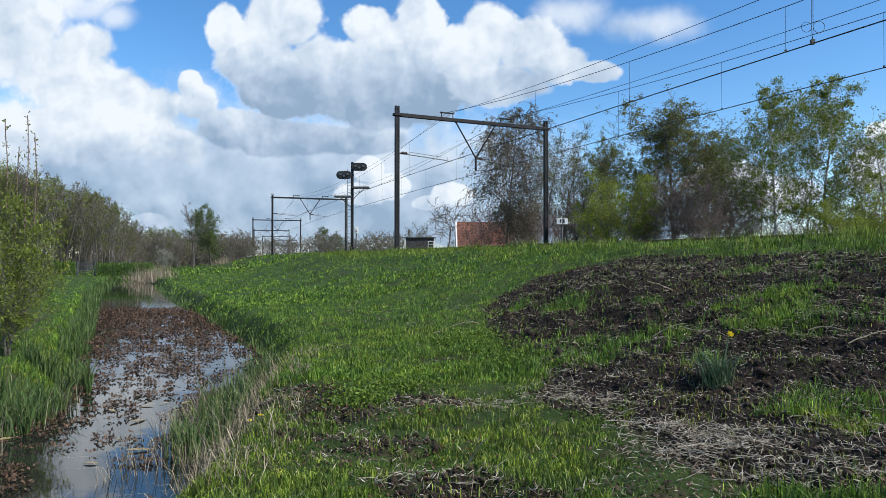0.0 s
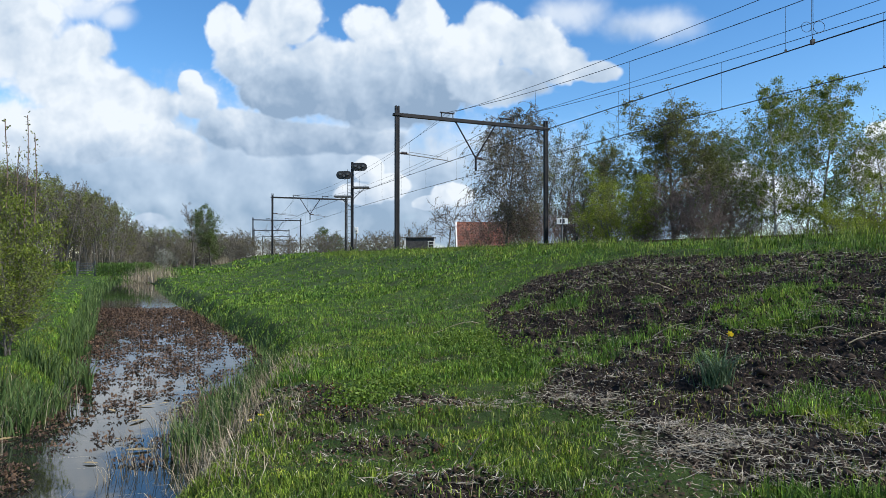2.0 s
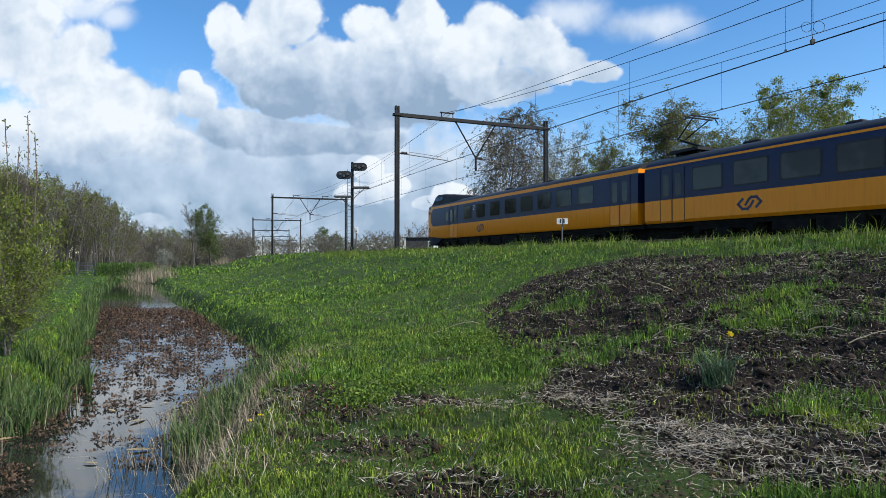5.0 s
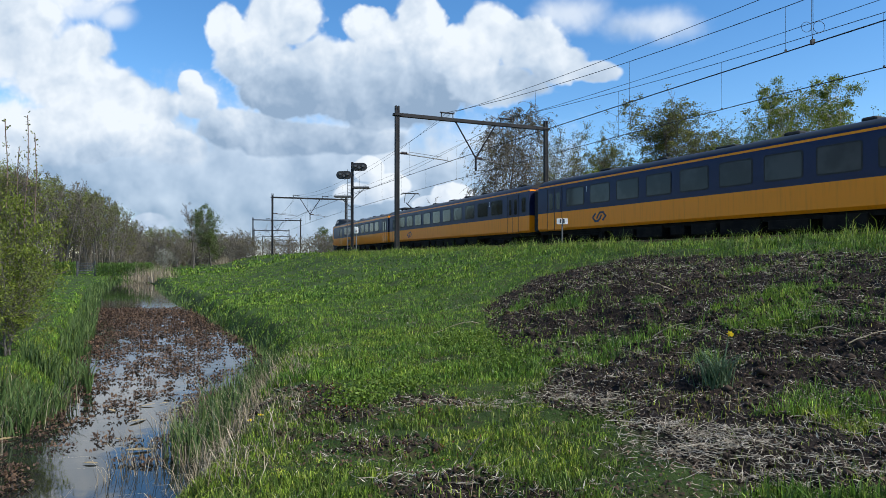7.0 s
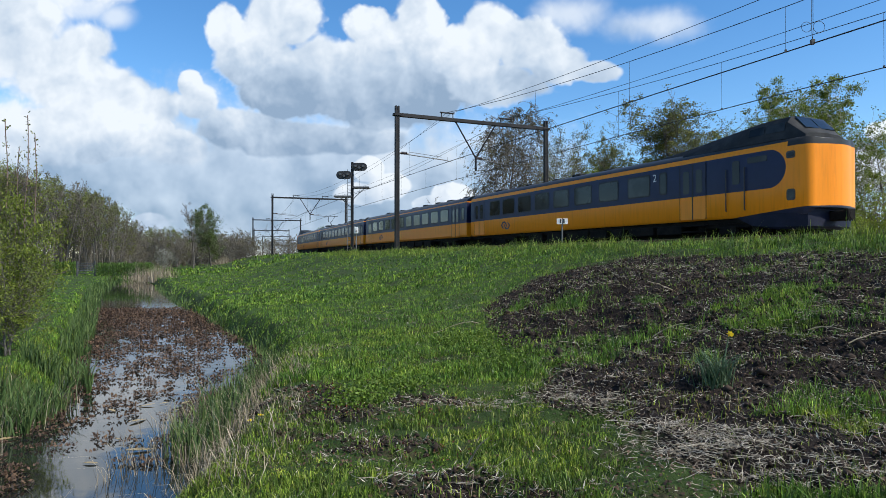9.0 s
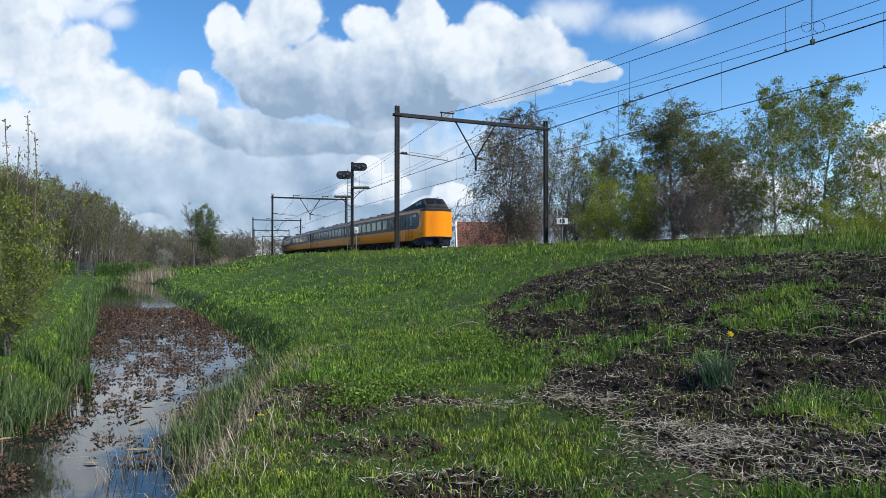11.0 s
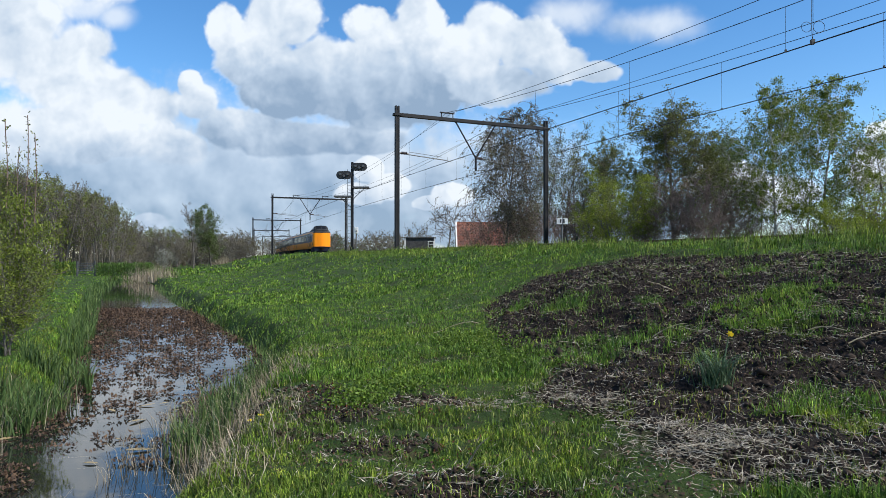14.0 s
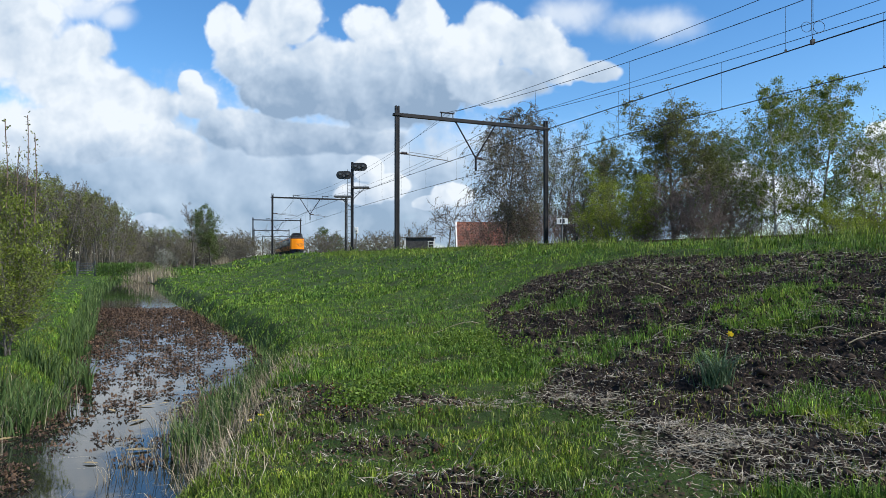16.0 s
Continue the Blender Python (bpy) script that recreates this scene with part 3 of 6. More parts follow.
def add_doors(root, x0, x1, side):
    mid = (x0 + x1) / 2
    y = side * 1.403
    for a, b in ((x0, mid - 0.015), (mid + 0.015, x1)):
        leaf = slab("door", rounded(a, b, 0.92, 3.22, 0.06, y), -side * 0.02, M["livery_mid"], root, "folding door leaf")
        slab("door_window", rounded(a + 0.16, b - 0.16, 2.0, 2.95, 0.1, y + side * 0.004), -side * 0.01, M["glass"], leaf)
    bm = bmesh.new()
    box(bm, (mid, y, 2.05), (0.05, 0.02, 2.3))
    for e in (x0 - 0.03, x1 + 0.03):
        box(bm, (e, y, 2.06), (0.025, 0.012, 2.3))
    part("door_seal", bm, M["rubber"], root)
    bm = bmesh.new()
    box(bm, (mid, side * 1.36, 0.66), (x1 - x0, 0.25, 0.06))
    box(bm, (mid, side * 1.30, 0.42), (x1 - x0, 0.20, 0.05))
    part("step", bm, M["under"], root)


def add_bogie(root, x):
    bm = bmesh.new()
    for side in (-1, 1):
        box(bm, (x, side * 1.02, 0.60), (3.1, 0.16, 0.20), bevel=0.03)
        box(bm, (x, side * 1.05, 0.42), (0.8, 0.2, 0.3), bevel=0.03)
        for dx in (-1.28, 1.28):
            box(bm, (x + dx, side * 1.06, 0.48), (0.34, 0.2, 0.34), bevel=0.04)
    box(bm, (x, 0, 0.6), (0.7, 1.9, 0.2))
    b = part("bogie", bm, M["under"], root, "black bogie frame")
    for dx in (-1.28, 1.28):
        for side in (-1, 1):
            bm = bmesh.new()
            rod(bm, (x + dx, side * 0.70, 0.46), (x + dx, side * 0.82, 0.46), 0.46, sides=20)
            part("wheel", bm, M["under"], b, "steel wheel")


def add_common(root, x0, x1):
    bm = bmesh.new()
    box(bm, ((x0 + x1) / 2, 0, 0.78), (x1 - x0 - 0.5, 2.3, 0.2))
    # dark centre block is added: fills the see-through gap where only shade lies
    box(bm, ((x0 + x1) / 2, 0, 0.46), (x1 - x0 - 0.3, 1.1, 0.62))
    rng = random.Random(5)
    x = -5.6
    while x < 5.2:
        w = rng.uniform(0.8, 1.9)
        for side in (-1, 1):
            box(bm, (x + w / 2, side * 0.95, 0.52), (w, 0.6, rng.uniform(0.35, 0.55)), bevel=0.03)
        x += w + rng.uniform(0.15, 0.5)
    part("underframe", bm, M["under"], root, "black underfloor boxes with an added dark centre block")
    for bx in (-8.9, 8.9):
        add_bogie(root, bx)


def cab_skin(root):
    """High driver's cab that swells out of the roof behind the nose."""
    secs = []
    for x, w, z in ((4.2, 0.95, 3.82), (6.5, 0.98, 4.02), (8.6, 1.02, 4.27), (10.2, 1.04, 4.46), (11.45, 1.02, 4.50)):
        secs.append([(x, -w - 0.18, 3.60), (x, -w, z - 0.28), (x, -w + 0.22, z - 0.05), (x, 0, z), (x, w - 0.22, z - 0.05), (x, w, z - 0.28), (x, w + 0.18, 3.60)])
    secs.append([(12.15, -1.14, 3.46), (12.15, -1.0, 3.66), (12.15, -0.82, 3.74), (12.18, 0, 3.78), (12.15, 0.82, 3.74), (12.15, 1.0, 3.66), (12.15, 1.14, 3.46)])
    cab = loft("cab", secs, M["roofgrey"], root, label="dark raised driver's cab")
    # windscreen lies on the sloping front
    bm = bmesh.new()
    for y0, y1 in ((-0.78, -0.03), (0.03, 0.78)):
        q = [(11.54, y0 * 0.98, 4.415), (11.54, y1 * 0.98, 4.415), (11.98, y1, 3.95), (11.98, y0, 3.95)]
        vs = [bm.verts.new((x + 0.012, y, z + 0.024)) for x, y, z in q] + [bm.verts.new(p) for p in q]
        for f in ((0, 1, 2, 3), (4, 5, 1, 0), (5, 6, 2, 1), (6, 7, 3, 2), (7, 4, 0, 3)):
            bm.faces.new([vs[i] for i in f])
    part("windscreen", bm, M["glass"], cab, "sloping dark windscreen")
    for side in (-1, 1):
        for xa, xb, ta, tb in ((9.9, 10.55, 4.18, 4.22), (10.65, 11.4, 4.22, 4.22)):
            bm = bmesh.new()
            q = [(xa, side * 1.115, 3.90), (xb, side * 1.11, 3.90), (xb, side * 1.035, tb), (xa, side * 1.05, ta)]
            vs = [bm.verts.new((x, y + side * 0.02, z)) for x, y, z in q] + [bm.verts.new((x, y - side * 0.03, z)) for x, y, z in q]
            for f in ((0, 1, 2, 3), (4, 5, 1, 0), (5, 6, 2, 1), (6, 7, 3, 2), (7, 4, 0, 3)):
                bm.faces.new([vs[i] for i in f])
            bmesh.ops.recalc_face_normals(bm, faces=bm.faces[:])
            part("cab_window", bm, M["glass"], cab, "dark cab side window")


def digit(root, x, side, text, z=2.75, size=0.42):
    cu = bpy.data.curves.new("class_number", "FONT")
    cu.body, cu.size, cu.extrude, cu.align_x = text, size, 0.004, "CENTER"
    ob = new("class_number", cu)
    me = bpy.data.meshes.new_from_object(ob)
    bpy.data.objects.remove(ob)
    me.materials.append(M["white"])
    ob = new("class_number", me)
    ob.parent = root
    ob.matrix_basis = Matrix.Translation((x, side * 1.412, z)) @ pose(0, 0, 0, 90, 0, 0 if side < 0 else 180)
    ob["label"] = "white class number %s" % text


def emblem(root, x, side):
    """Dark double-arrow mark: two bent bands, one the other turned half round."""
    bm = bmesh.new()
    y = side * 1.408
    bend = [(-0.30, -0.16), (-0.50, 0.02), (-0.31, 0.21), (-0.08, 0.21), (0.05, 0.11), (0.16, -0.05)]
    for turn in (1, -1):
        for (ax, az), (bx, bz) in zip(bend[:-1], bend[1:]):
            d = math.hypot(bx - ax, bz - az)
            ex, ez = (bx - ax) / d * 0.05, (bz - az) / d * 0.05
            ring = [(ax - ex - ez, az - ez + ex), (bx + ex - ez, bz + ez + ex), (bx + ex + ez, bz + ez - ex), (ax - ex + ez, az - ez - ex)]
            for dy in (0.0, -side * 0.006):
                bm.faces.new([bm.verts.new((x + turn * px, y + dy, 1.40 + turn * pz)) for px, pz in ring])
    bmesh.ops.remove_doubles(bm, verts=bm.verts[:], dist=0.0001)
    part("emblem", bm, M["emblem"], root, "dark blue bent-arrow mark")


M["emblem"] = material("emblem_blue", mottled((0.012, 0.018, 0.06), (0.02, 0.028, 0.08), 4.0), 0.5)
M["skirt"] = material("skirt_blue", mottled((0.004, 0.007, 0.020), (0.008, 0.011, 0.028), 2.0, 14.0), 0.6, spec=0.2)


def roof_gear(root, seed, a, b):
    rng = random.Random(seed)
    x = a
    while x < b:
        w = rng.uniform(0.5, 1.1)
        bm = bmesh.new()
        box(bm, (x, rng.uniform(-0.2, 0.2), 3.88), (w, 0.8, 0.16), bevel=0.05)
        part("roof_vent", bm, M["roofgrey"], root)
        x += rng.uniform(2.2, 4.2)


def mid_car(number, class_at):
    root = new("train_car")
    secs = [[(x, y, z) for y, z in side_profile()] for x in (-HALF + 0.35, -6, 0, 6, HALF - 0.35)]
    loft("body", secs, M["livery_mid"], root, label="blue and yellow car body")
    for side in (-1, 1):
        x = -9.62
        for i in range(10):
            add_window(root, x, x + 1.56, side)
            x += 2.02 if i != 4 else 2.06
        for d in (-10.95, 11.25):
            add_doors(root, d - 0.66, d + 0.66, side)
        add_window(root, -12.5, -12.0, side, 2.05, 3.0)
        digit(root, class_at, side, number)
        emblem(root, 7.4, side)
    add_common(root, -HALF, HALF)
    for e in (-1, 1):
        bm = bmesh.new()
        box(bm, (e * (HALF - 0.16), 0, 2.1), (0.36, 2.2, 2.5), bevel=0.1)
        part("gangway", bm, M["rubber"], root, "black rubber gangway")
    roof_gear(root, 3, -10.5, 10.5)
    return root


def add_pantograph(root, x):
    bm = bmesh.new()
    box(bm, (x, 0, 4.0), (1.6, 1.6, 0.12))
    rod(bm, (x - 0.6, 0, 4.05), (x + 0.9, 0, 4.65), 0.05)
    for w in (-0.5, 0.5):
        rod(bm, (x + 0.9, w * 0.4, 4.65), (x - 0.3, w, 5.42), 0.03)
    for d in (-0.18, 0.18):
        rod(bm, (x - 0.3 + d, -0.8, 5.44), (x - 0.3 + d, 0.8, 5.44), 0.035)
    for w in (-1, 1):
        rod(bm, (x - 0.3, w * 0.8, 5.44), (x - 0.3, w * 0.97, 5.28), 0.03)
    for dx in (-0.6, 0.6):
        for dy in (-0.5, 0.5):
            rod(bm, (x + dx, dy, 3.78), (x + dx, dy, 4.0), 0.07)
    part("pantograph", bm, M["steel"], root, "raised grey pantograph")


def nose_car():
    root = new("train_car")
    prof = side_profile()
    secs = [[(x, y, z) for y, z in prof] for x in (-HALF + 0.35, -6, 0, 6, 9.0)]

    def squeeze(x, w, bow, zb, top):
        return [(x + bow * (1 - (y / 1.4) ** 2), y * w / 1.4, min(max(z, zb), top)) for y, z in prof]
    secs += [squeeze(10.3, 1.40, 0.0, 0.80, 3.84), squeeze(11.2, 1.40, 0.0, 0.72, 3.72), squeeze(11.95, 1.395, 0.0, 0.68, 3.62)]
    for k in range(1, 7):
        a = radians(15 * k)
        secs.append(squeeze(12.05 + 0.48 * math.sin(a), 0.90 + 0.49 * math.cos(a), 0.10 * math.sin(a), 0.68 if k < 3 else 1.08, 3.60 - 0.02 * k))
    for w, x in ((0.6, 12.66), (0.3, 12.73), (0.04, 12.76)):
        secs.append([(x, y * w / 1.4, min(max(z, 1.08), 3.47)) for y, z in prof])
    loft("body", secs, M["livery_nose"], root, label="yellow nose and blue window band", crease=50)
    cab_skin(root)
    for side in (-1, 1):
        nose = HALF
        if side > 0:
            add_window(root, nose - 5.05, nose - 4.65, side, 2.1, 2.95)
            add_doors(root, nose - 6.65, nose - 5.3, side)
            panes = ((7.75, 9.1), (9.75, 11.1), (11.75, 13.15), (13.75, 15.2), (15.7, 17.15), (17.6, 19.05), (19.55, 21.0), (21.45, 22.9))
        else:
            slab("cab_door_window", rounded(nose - 3.88, nose - 3.55, 2.15, 3.05, 0.08, side * 1.404), -side * 0.02, M["glass"], root, "tall window of the driver's door")
            slab("cab_vent", rounded(nose - 3.2, nose - 2.35, 2.88, 3.10, 0.04, side * 1.403), -side * 0.02, M["glass"], root, "dark vent panel")
            add_doors(root, nose - 6.55, nose - 5.2, side)
            add_window(root, nose - 7.78, nose - 7.32, side)
            panes = ((8.35, 9.85), (10.5, 12.0), (12.55, 14.05), (14.5, 16.0), (16.4, 17.9), (18.3, 19.8), (20.2, 21.7), (22.0, 23.4))
        for a, b in panes:
            add_window(root, nose - b, nose - a, side)
        add_doors(root, -HALF + 0.9, -HALF + 2.3, side)
        digit(root, nose - (9.42 if side > 0 else 8.06), side, "2", 2.72, 0.48)
        emblem(root, nose - (10.4 if side > 0 else 21.3), side)
        # lamps set in the corner of the nose
        for z0, z1, nm in ((2.84, 3.10, "upper_lamp"), (1.36, 1.76, "lower_lamp")):
            h = slab(nm, rounded(nose - 1.58, nose - 1.24, z0, z1, 0.08, side * 1.399), -side * 0.05, M["black"], root, "black lamp housing")
            slab("lens", rounded(nose - 1.53, nose - 1.29, z0 + 0.06, z1 - 0.06, 0.05, side * 1.406), -side * 0.02, M["glass"], h)
    bm = bmesh.new()
    for x in (HALF - 3.3, HALF - 4.15):
        rod(bm, (x, -1.45, 1.15), (x, -1.45, 2.75), 0.022)
        for z in (1.15, 2.75):
            rod(bm, (x, -1.38, z), (x, -1.45, z), 0.018)
    part("handrails", bm, M["black"], root, "black handrails beside the driver's door")
    bm = bmesh.new()
    box(bm, (11.7, 0, 0.70), (0.8, 2.3, 0.7), bevel=0.08)
    box(bm, (12.7, 0, 0.80), (0.6, 0.45, 0.36), bevel=0.05)
    rod(bm, (12.6, 0, 0.8), (13.1, 0, 0.8), 0.14)
    box(bm, (13.0, 0, 0.82), (0.16, 0.42, 0.42), bevel=0.03)
    part("coupler", bm, M["under"], root, "black automatic coupler")
    plan = [(9.2, 1.30), (10.2, 1.36), (11.2, 1.37), (11.95, 1.34), (12.3, 1.16), (12.42, 0.75)]
    ring = [(x, -w) for x, w in plan] + [(x, w) for x, w in reversed(plan)]
    secs = []
    for z, k in ((0.36, 0.93), (0.44, 0.98), (1.02, 1.0)):
        secs.append([(9.2 + (x - 9.2) * (0.97 if z < 0.4 else 1.0), y * k, max(z, 0.98 - 0.45 * (x - 9.2)) if z < 1.0 else z) for x, y in ring])
    loft("skirt", secs, M["skirt"], root, label="dark blue skirt under the nose")
    add_common(root, -HALF, 12.2)
    bm = bmesh.new()
    box(bm, (-HALF + 0.16, 0, 2.1), (0.36, 2.2, 2.5), bevel=0.1)
    part("gangway", bm, M["rubber"], root, "black rubber gangway")
    roof_gear(root, 7, -10.5, 2.0)
    return root


def tail(t):
    """Metres along the line of the train's last point."""
    return ((-0.00691943 * t + 0.103656) * t + 17.28538) * t - 135.566


def car_pose(s, back=False):
    """Both bogies stand on the far track."""
    a, b = along(s - 9, FAR_TRACK, RAIL), along(s + 9, FAR_TRACK, RAIL)
    turn = math.degrees(math.atan2(b.y - a.y, b.x - a.x))
    mid = (a + b) / 2
    return pose(mid.x, mid.y, mid.z, 0, 0, turn + (180 if back else 0))


def build_train():
    cars = []
    rear = nose_car()
    tagged(rear, "rear train car with yellow nose and raised dark cab", "train car", "cars of the passing train")
    cars.append((rear, 13.25, True))
    for i, number, class_at in ((1, "1", 8.38), (2, "2", -7.85)):
        car = mid_car(number, class_at)
        if i == 2:
            add_pantograph(car, 11.2)
        tagged(car, "blue and yellow middle train car with dark windows", "train car", "cars of the passing train")
        cars.append((car, 13.25 + 26.5 * i + 0.25 * (i - 1), False))
    lead = copy_thing(rear, Matrix.Identity(4))
    tagged(lead, "leading train car with yellow nose and raised dark cab")
    cars.append((lead, 13.25 + 26.5 * 3, False))
    return cars


CARS = build_train()


# ---- plants ----
def leaf_cloud(rng, points, size, spread, count, droop=0.0, narrow=0.5):
    """Small kite-shaped leaves scattered round points: arrays of corners and faces."""
    pts = np.asarray(points)
    c = pts[rng.integers(0, len(pts), count)] + rng.normal(0, spread, (count, 3))
    a = rng.normal(0, 1, (count, 3))
    a[:, 2] -= droop
    a /= np.linalg.norm(a, axis=1)[:, None]
    b = np.cross(a, rng.normal(0, 1, (count, 3)))
    b /= np.linalg.norm(b, axis=1)[:, None] + 1e-9
    k = (size * rng.uniform(0.6, 1.35, count))[:, None]
    v = np.stack([c, c + a * k * 0.5 + b * k * narrow * 0.5, c + a * k, c + a * k * 0.5 - b * k * narrow * 0.5], 1).reshape(-1, 3)
    return v, np.arange(4 * count).reshape(-1, 4)


def twig_mesh(segments):
    """Three-sided prisms from rows of two ends and two radii."""
    s = np.asarray(segments)
    a, b, ra, rb = s[:, 0:3], s[:, 3:6], s[:, 6:7], s[:, 7:8]
    d = b - a
    d /= np.linalg.norm(d, axis=1)[:, None] + 1e-9
    ref = np.where(np.abs(d[:, 2:3]) > 0.9, np.array([[1.0, 0, 0]]), np.array([[0, 0, 1.0]]))
    x = np.cross(d, ref)
    x /= np.linalg.norm(x, axis=1)[:, None] + 1e-9
    y = np.cross(d, x)
    n = 5 if len(s) < 150 else 3
    ring = [(math.cos(2 * math.pi * i / n), math.sin(2 * math.pi * i / n)) for i in range(n)]
    v = np.stack([a + (x * c + y * w) * ra for c, w in ring] + [b + (x * c + y * w) * rb for c, w in ring], 1).reshape(-1, 3)
    base = np.arange(len(s))[:, None] * 2 * n
    f = np.concatenate([base + np.array([[i, (i + 1) % n, n + (i + 1) % n, n + i]]) for i in range(n)])
    return v, f


def limb(rng, segs, p, d, length, r0, r1, steps, wander, lift):
    """A crooked tapering branch; gives back its joints."""
    joints = [(p.copy(), d.copy(), r0)]
    for i in range(steps):
        d = d + rng.normal(0, wander, 3) + np.array([0, 0, lift])
        d /= np.linalg.norm(d)
        q = p + d * length / steps
        ra, rb = r0 + (r1 - r0) * i / steps, r0 + (r1 - r0) * (i + 1) / steps
        segs.append((*p, *q, ra, rb))
        p = q
        joints.append((p.copy(), d.copy(), rb))
    return joints


TALL = {}


def make_tree(name, seed, tall, spread, bark, leaf=None, leaves=0, leaf_size=0.1, limbs=26, subs=6, twigs=4, low=0.2, lift=0.10, hang=0.0, stems=1, girth=0.014, twig_r=0.006, fuzz=0.18, steep=0.9):
    """Trunk or trunks, limbs, sub-branches and twigs, and a crown of single leaves. Stands at its own origin."""
    rng = np.random.default_rng(seed)
    segs, tips = [], []
    for k in range(stems):
        lean = rng.normal(0, 0.06 if stems == 1 else 0.28, 3)
        lean[2] = 1.0
        p0 = np.array([rng.normal(0, 0.12) * (stems > 1), rng.normal(0, 0.12) * (stems > 1), -0.15])
        hh = tall * (1 if k == 0 else rng.uniform(0.7, 0.97))
        trunk = limb(rng, segs, p0, lean / np.linalg.norm(lean), hh, tall * girth, tall * girth * 0.12, 12, 0.05, 0.04)
        for i in range(limbs // stems):
            t = low + (1 - low) * (i + rng.uniform(0, 1)) / (limbs // stems)
            j = min(11, int(t * 12))
            p = trunk[j][0] + (trunk[j + 1][0] - trunk[j][0]) * (t * 12 - j)
            ang = rng.uniform(0, 2 * math.pi)
            d = np.array([math.cos(ang), math.sin(ang), steep * rng.uniform(0.5, 1.4)])
            d /= np.linalg.norm(d)
            reach = spread * (0.35 + 0.75 * math.sin(math.pi * min(1.0, 0.22 + 0.78 * (t - low) / (1 - low)))) * rng.uniform(0.7, 1.15)
            br = limb(rng, segs, p, d, reach, max(trunk[j][2] * 0.42, twig_r * 1.6), twig_r * 1.3, 5, 0.16, lift)
            for m in range(max(2, round(subs * 1.25 * reach / spread))):
                bp, bd, rr = br[rng.integers(1, 6)]
                e = bd + rng.normal(0, 0.75, 3)
                e /= np.linalg.norm(e)
                sb = limb(rng, segs, bp, e, reach * rng.uniform(0.25, 0.5), min(rr, twig_r * 2.2), twig_r, 3, 0.22, lift * 0.7 - hang * 0.3)
                for w in range(twigs):
                    tp, td, _ = sb[rng.integers(1, 4)]
                    e = td + rng.normal(0, 0.7, 3) - np.array([0, 0, hang])
                    e /= np.linalg.norm(e)
                    tw = limb(rng, segs, tp, e, reach * rng.uniform(0.14, 0.3) * (1 + 2.0 * hang), twig_r, twig_r * 0.5, 4 if hang > 0.5 else 2, 0.13, -hang * 0.40)
                    tips += [q[0] for q in tw[1:]]
    root = new(name)
    TALL[name] = max(q[5] for q in segs)
    thick = [q for q in segs if q[6] > tall * girth * 0.3]
    thin = [q for q in segs if q[6] <= tall * girth * 0.3]
    v, f = twig_mesh(thick)
    v2, f2 = twig_mesh(thin)
    raw("trunk", np.concatenate([v, v2]), np.concatenate([f, f2 + len(v)]), bark, root, "trunk with limbs and twigs")
    if leaf:
        # some twigs are thick with leaves, others nearly bare
        full = rng.lognormal(0, 1.1, len(tips))
        hosts = np.asarray(tips)[rng.choice(len(tips), leaves, p=full / full.sum())]
        v, f = leaf_cloud(rng, hosts, leaf_size, fuzz, leaves, hang)
        raw("crown", v, f, leaf, root, "loose crown of young leaves")
    return root


def ground_z(x, y):
    return float(height(np.array([x]), np.array([y]))[0])


def spot(px, depth, turn=0.0):
    """A place on the ground on the line of sight px (in thousandths to the side) at that depth."""
    x = px * depth
    return pose(x, depth, ground_z(x, depth), 0, 0, turn)


def side(column):
    return (column - 784) / 1126


M["bark"] = material("grey_bark", mottled((0.075, 0.066, 0.056), (0.16, 0.145, 0.125), 6.0, 30.0), 0.9)
M["bark_red"] = material("reddish_twigs", mottled((0.14, 0.095, 0.082), (0.22, 0.155, 0.135), 4.0, 30.0), 0.9)
M["bark_pale"] = material("birch_bark", mottled((0.10, 0.09, 0.08), (0.42, 0.40, 0.37), 2.5, 18.0, 0.40, 0.55), 0.8)
M["leaf_fresh"] = leafy("fresh_leaves", [(0.09, 0.125, 0.014), (0.145, 0.19, 0.024), (0.21, 0.25, 0.045)], 0.34)
M["leaf_bright"] = leafy("bright_leaves", [(0.14, 0.19, 0.018), (0.22, 0.28, 0.028), (0.32, 0.36, 0.05)], 0.40)
M["leaf_olive"] = leafy("olive_leaves", [(0.085, 0.095, 0.026), (0.135, 0.15, 0.038), (0.20, 0.21, 0.065)], 0.35)
M["leaf_deep"] = leafy("deep_leaves", [(0.05, 0.08, 0.018), (0.08, 0.12, 0.03), (0.10, 0.14, 0.03)])
M["leaf_brown"] = leafy("catkins_and_buds", [(0.10, 0.082, 0.055), (0.14, 0.12, 0.072), (0.12, 0.13, 0.05)], 0.25)
M["blossom"] = leafy("white_blossom", [(0.30, 0.31, 0.26), (0.45, 0.45, 0.40), (0.2, 0.24, 0.14)], spread=0.15)


def set_tree(tree, column, depth, top, turn=0.0, wide=1.0, label="", category="tree", group=""):
    """Stands the tree on the ground on a line of sight, as tall as its top shows."""
    m = spot(side(column), depth, turn)
    k = ((457 - top) / 1126 * depth + 1.6 - m.translation.z) / TALL[tree.name.split(".")[0]]
    tree.matrix_basis = m
    tree.scale = (k * wide, k * wide, k)
    return tagged(tree, label, category, group)


def again(tree, column, depth, top, turn=0.0, wide=1.0):
    return set_tree(copy_thing(tree, Matrix.Identity(4)), column, depth, top, turn, wide)


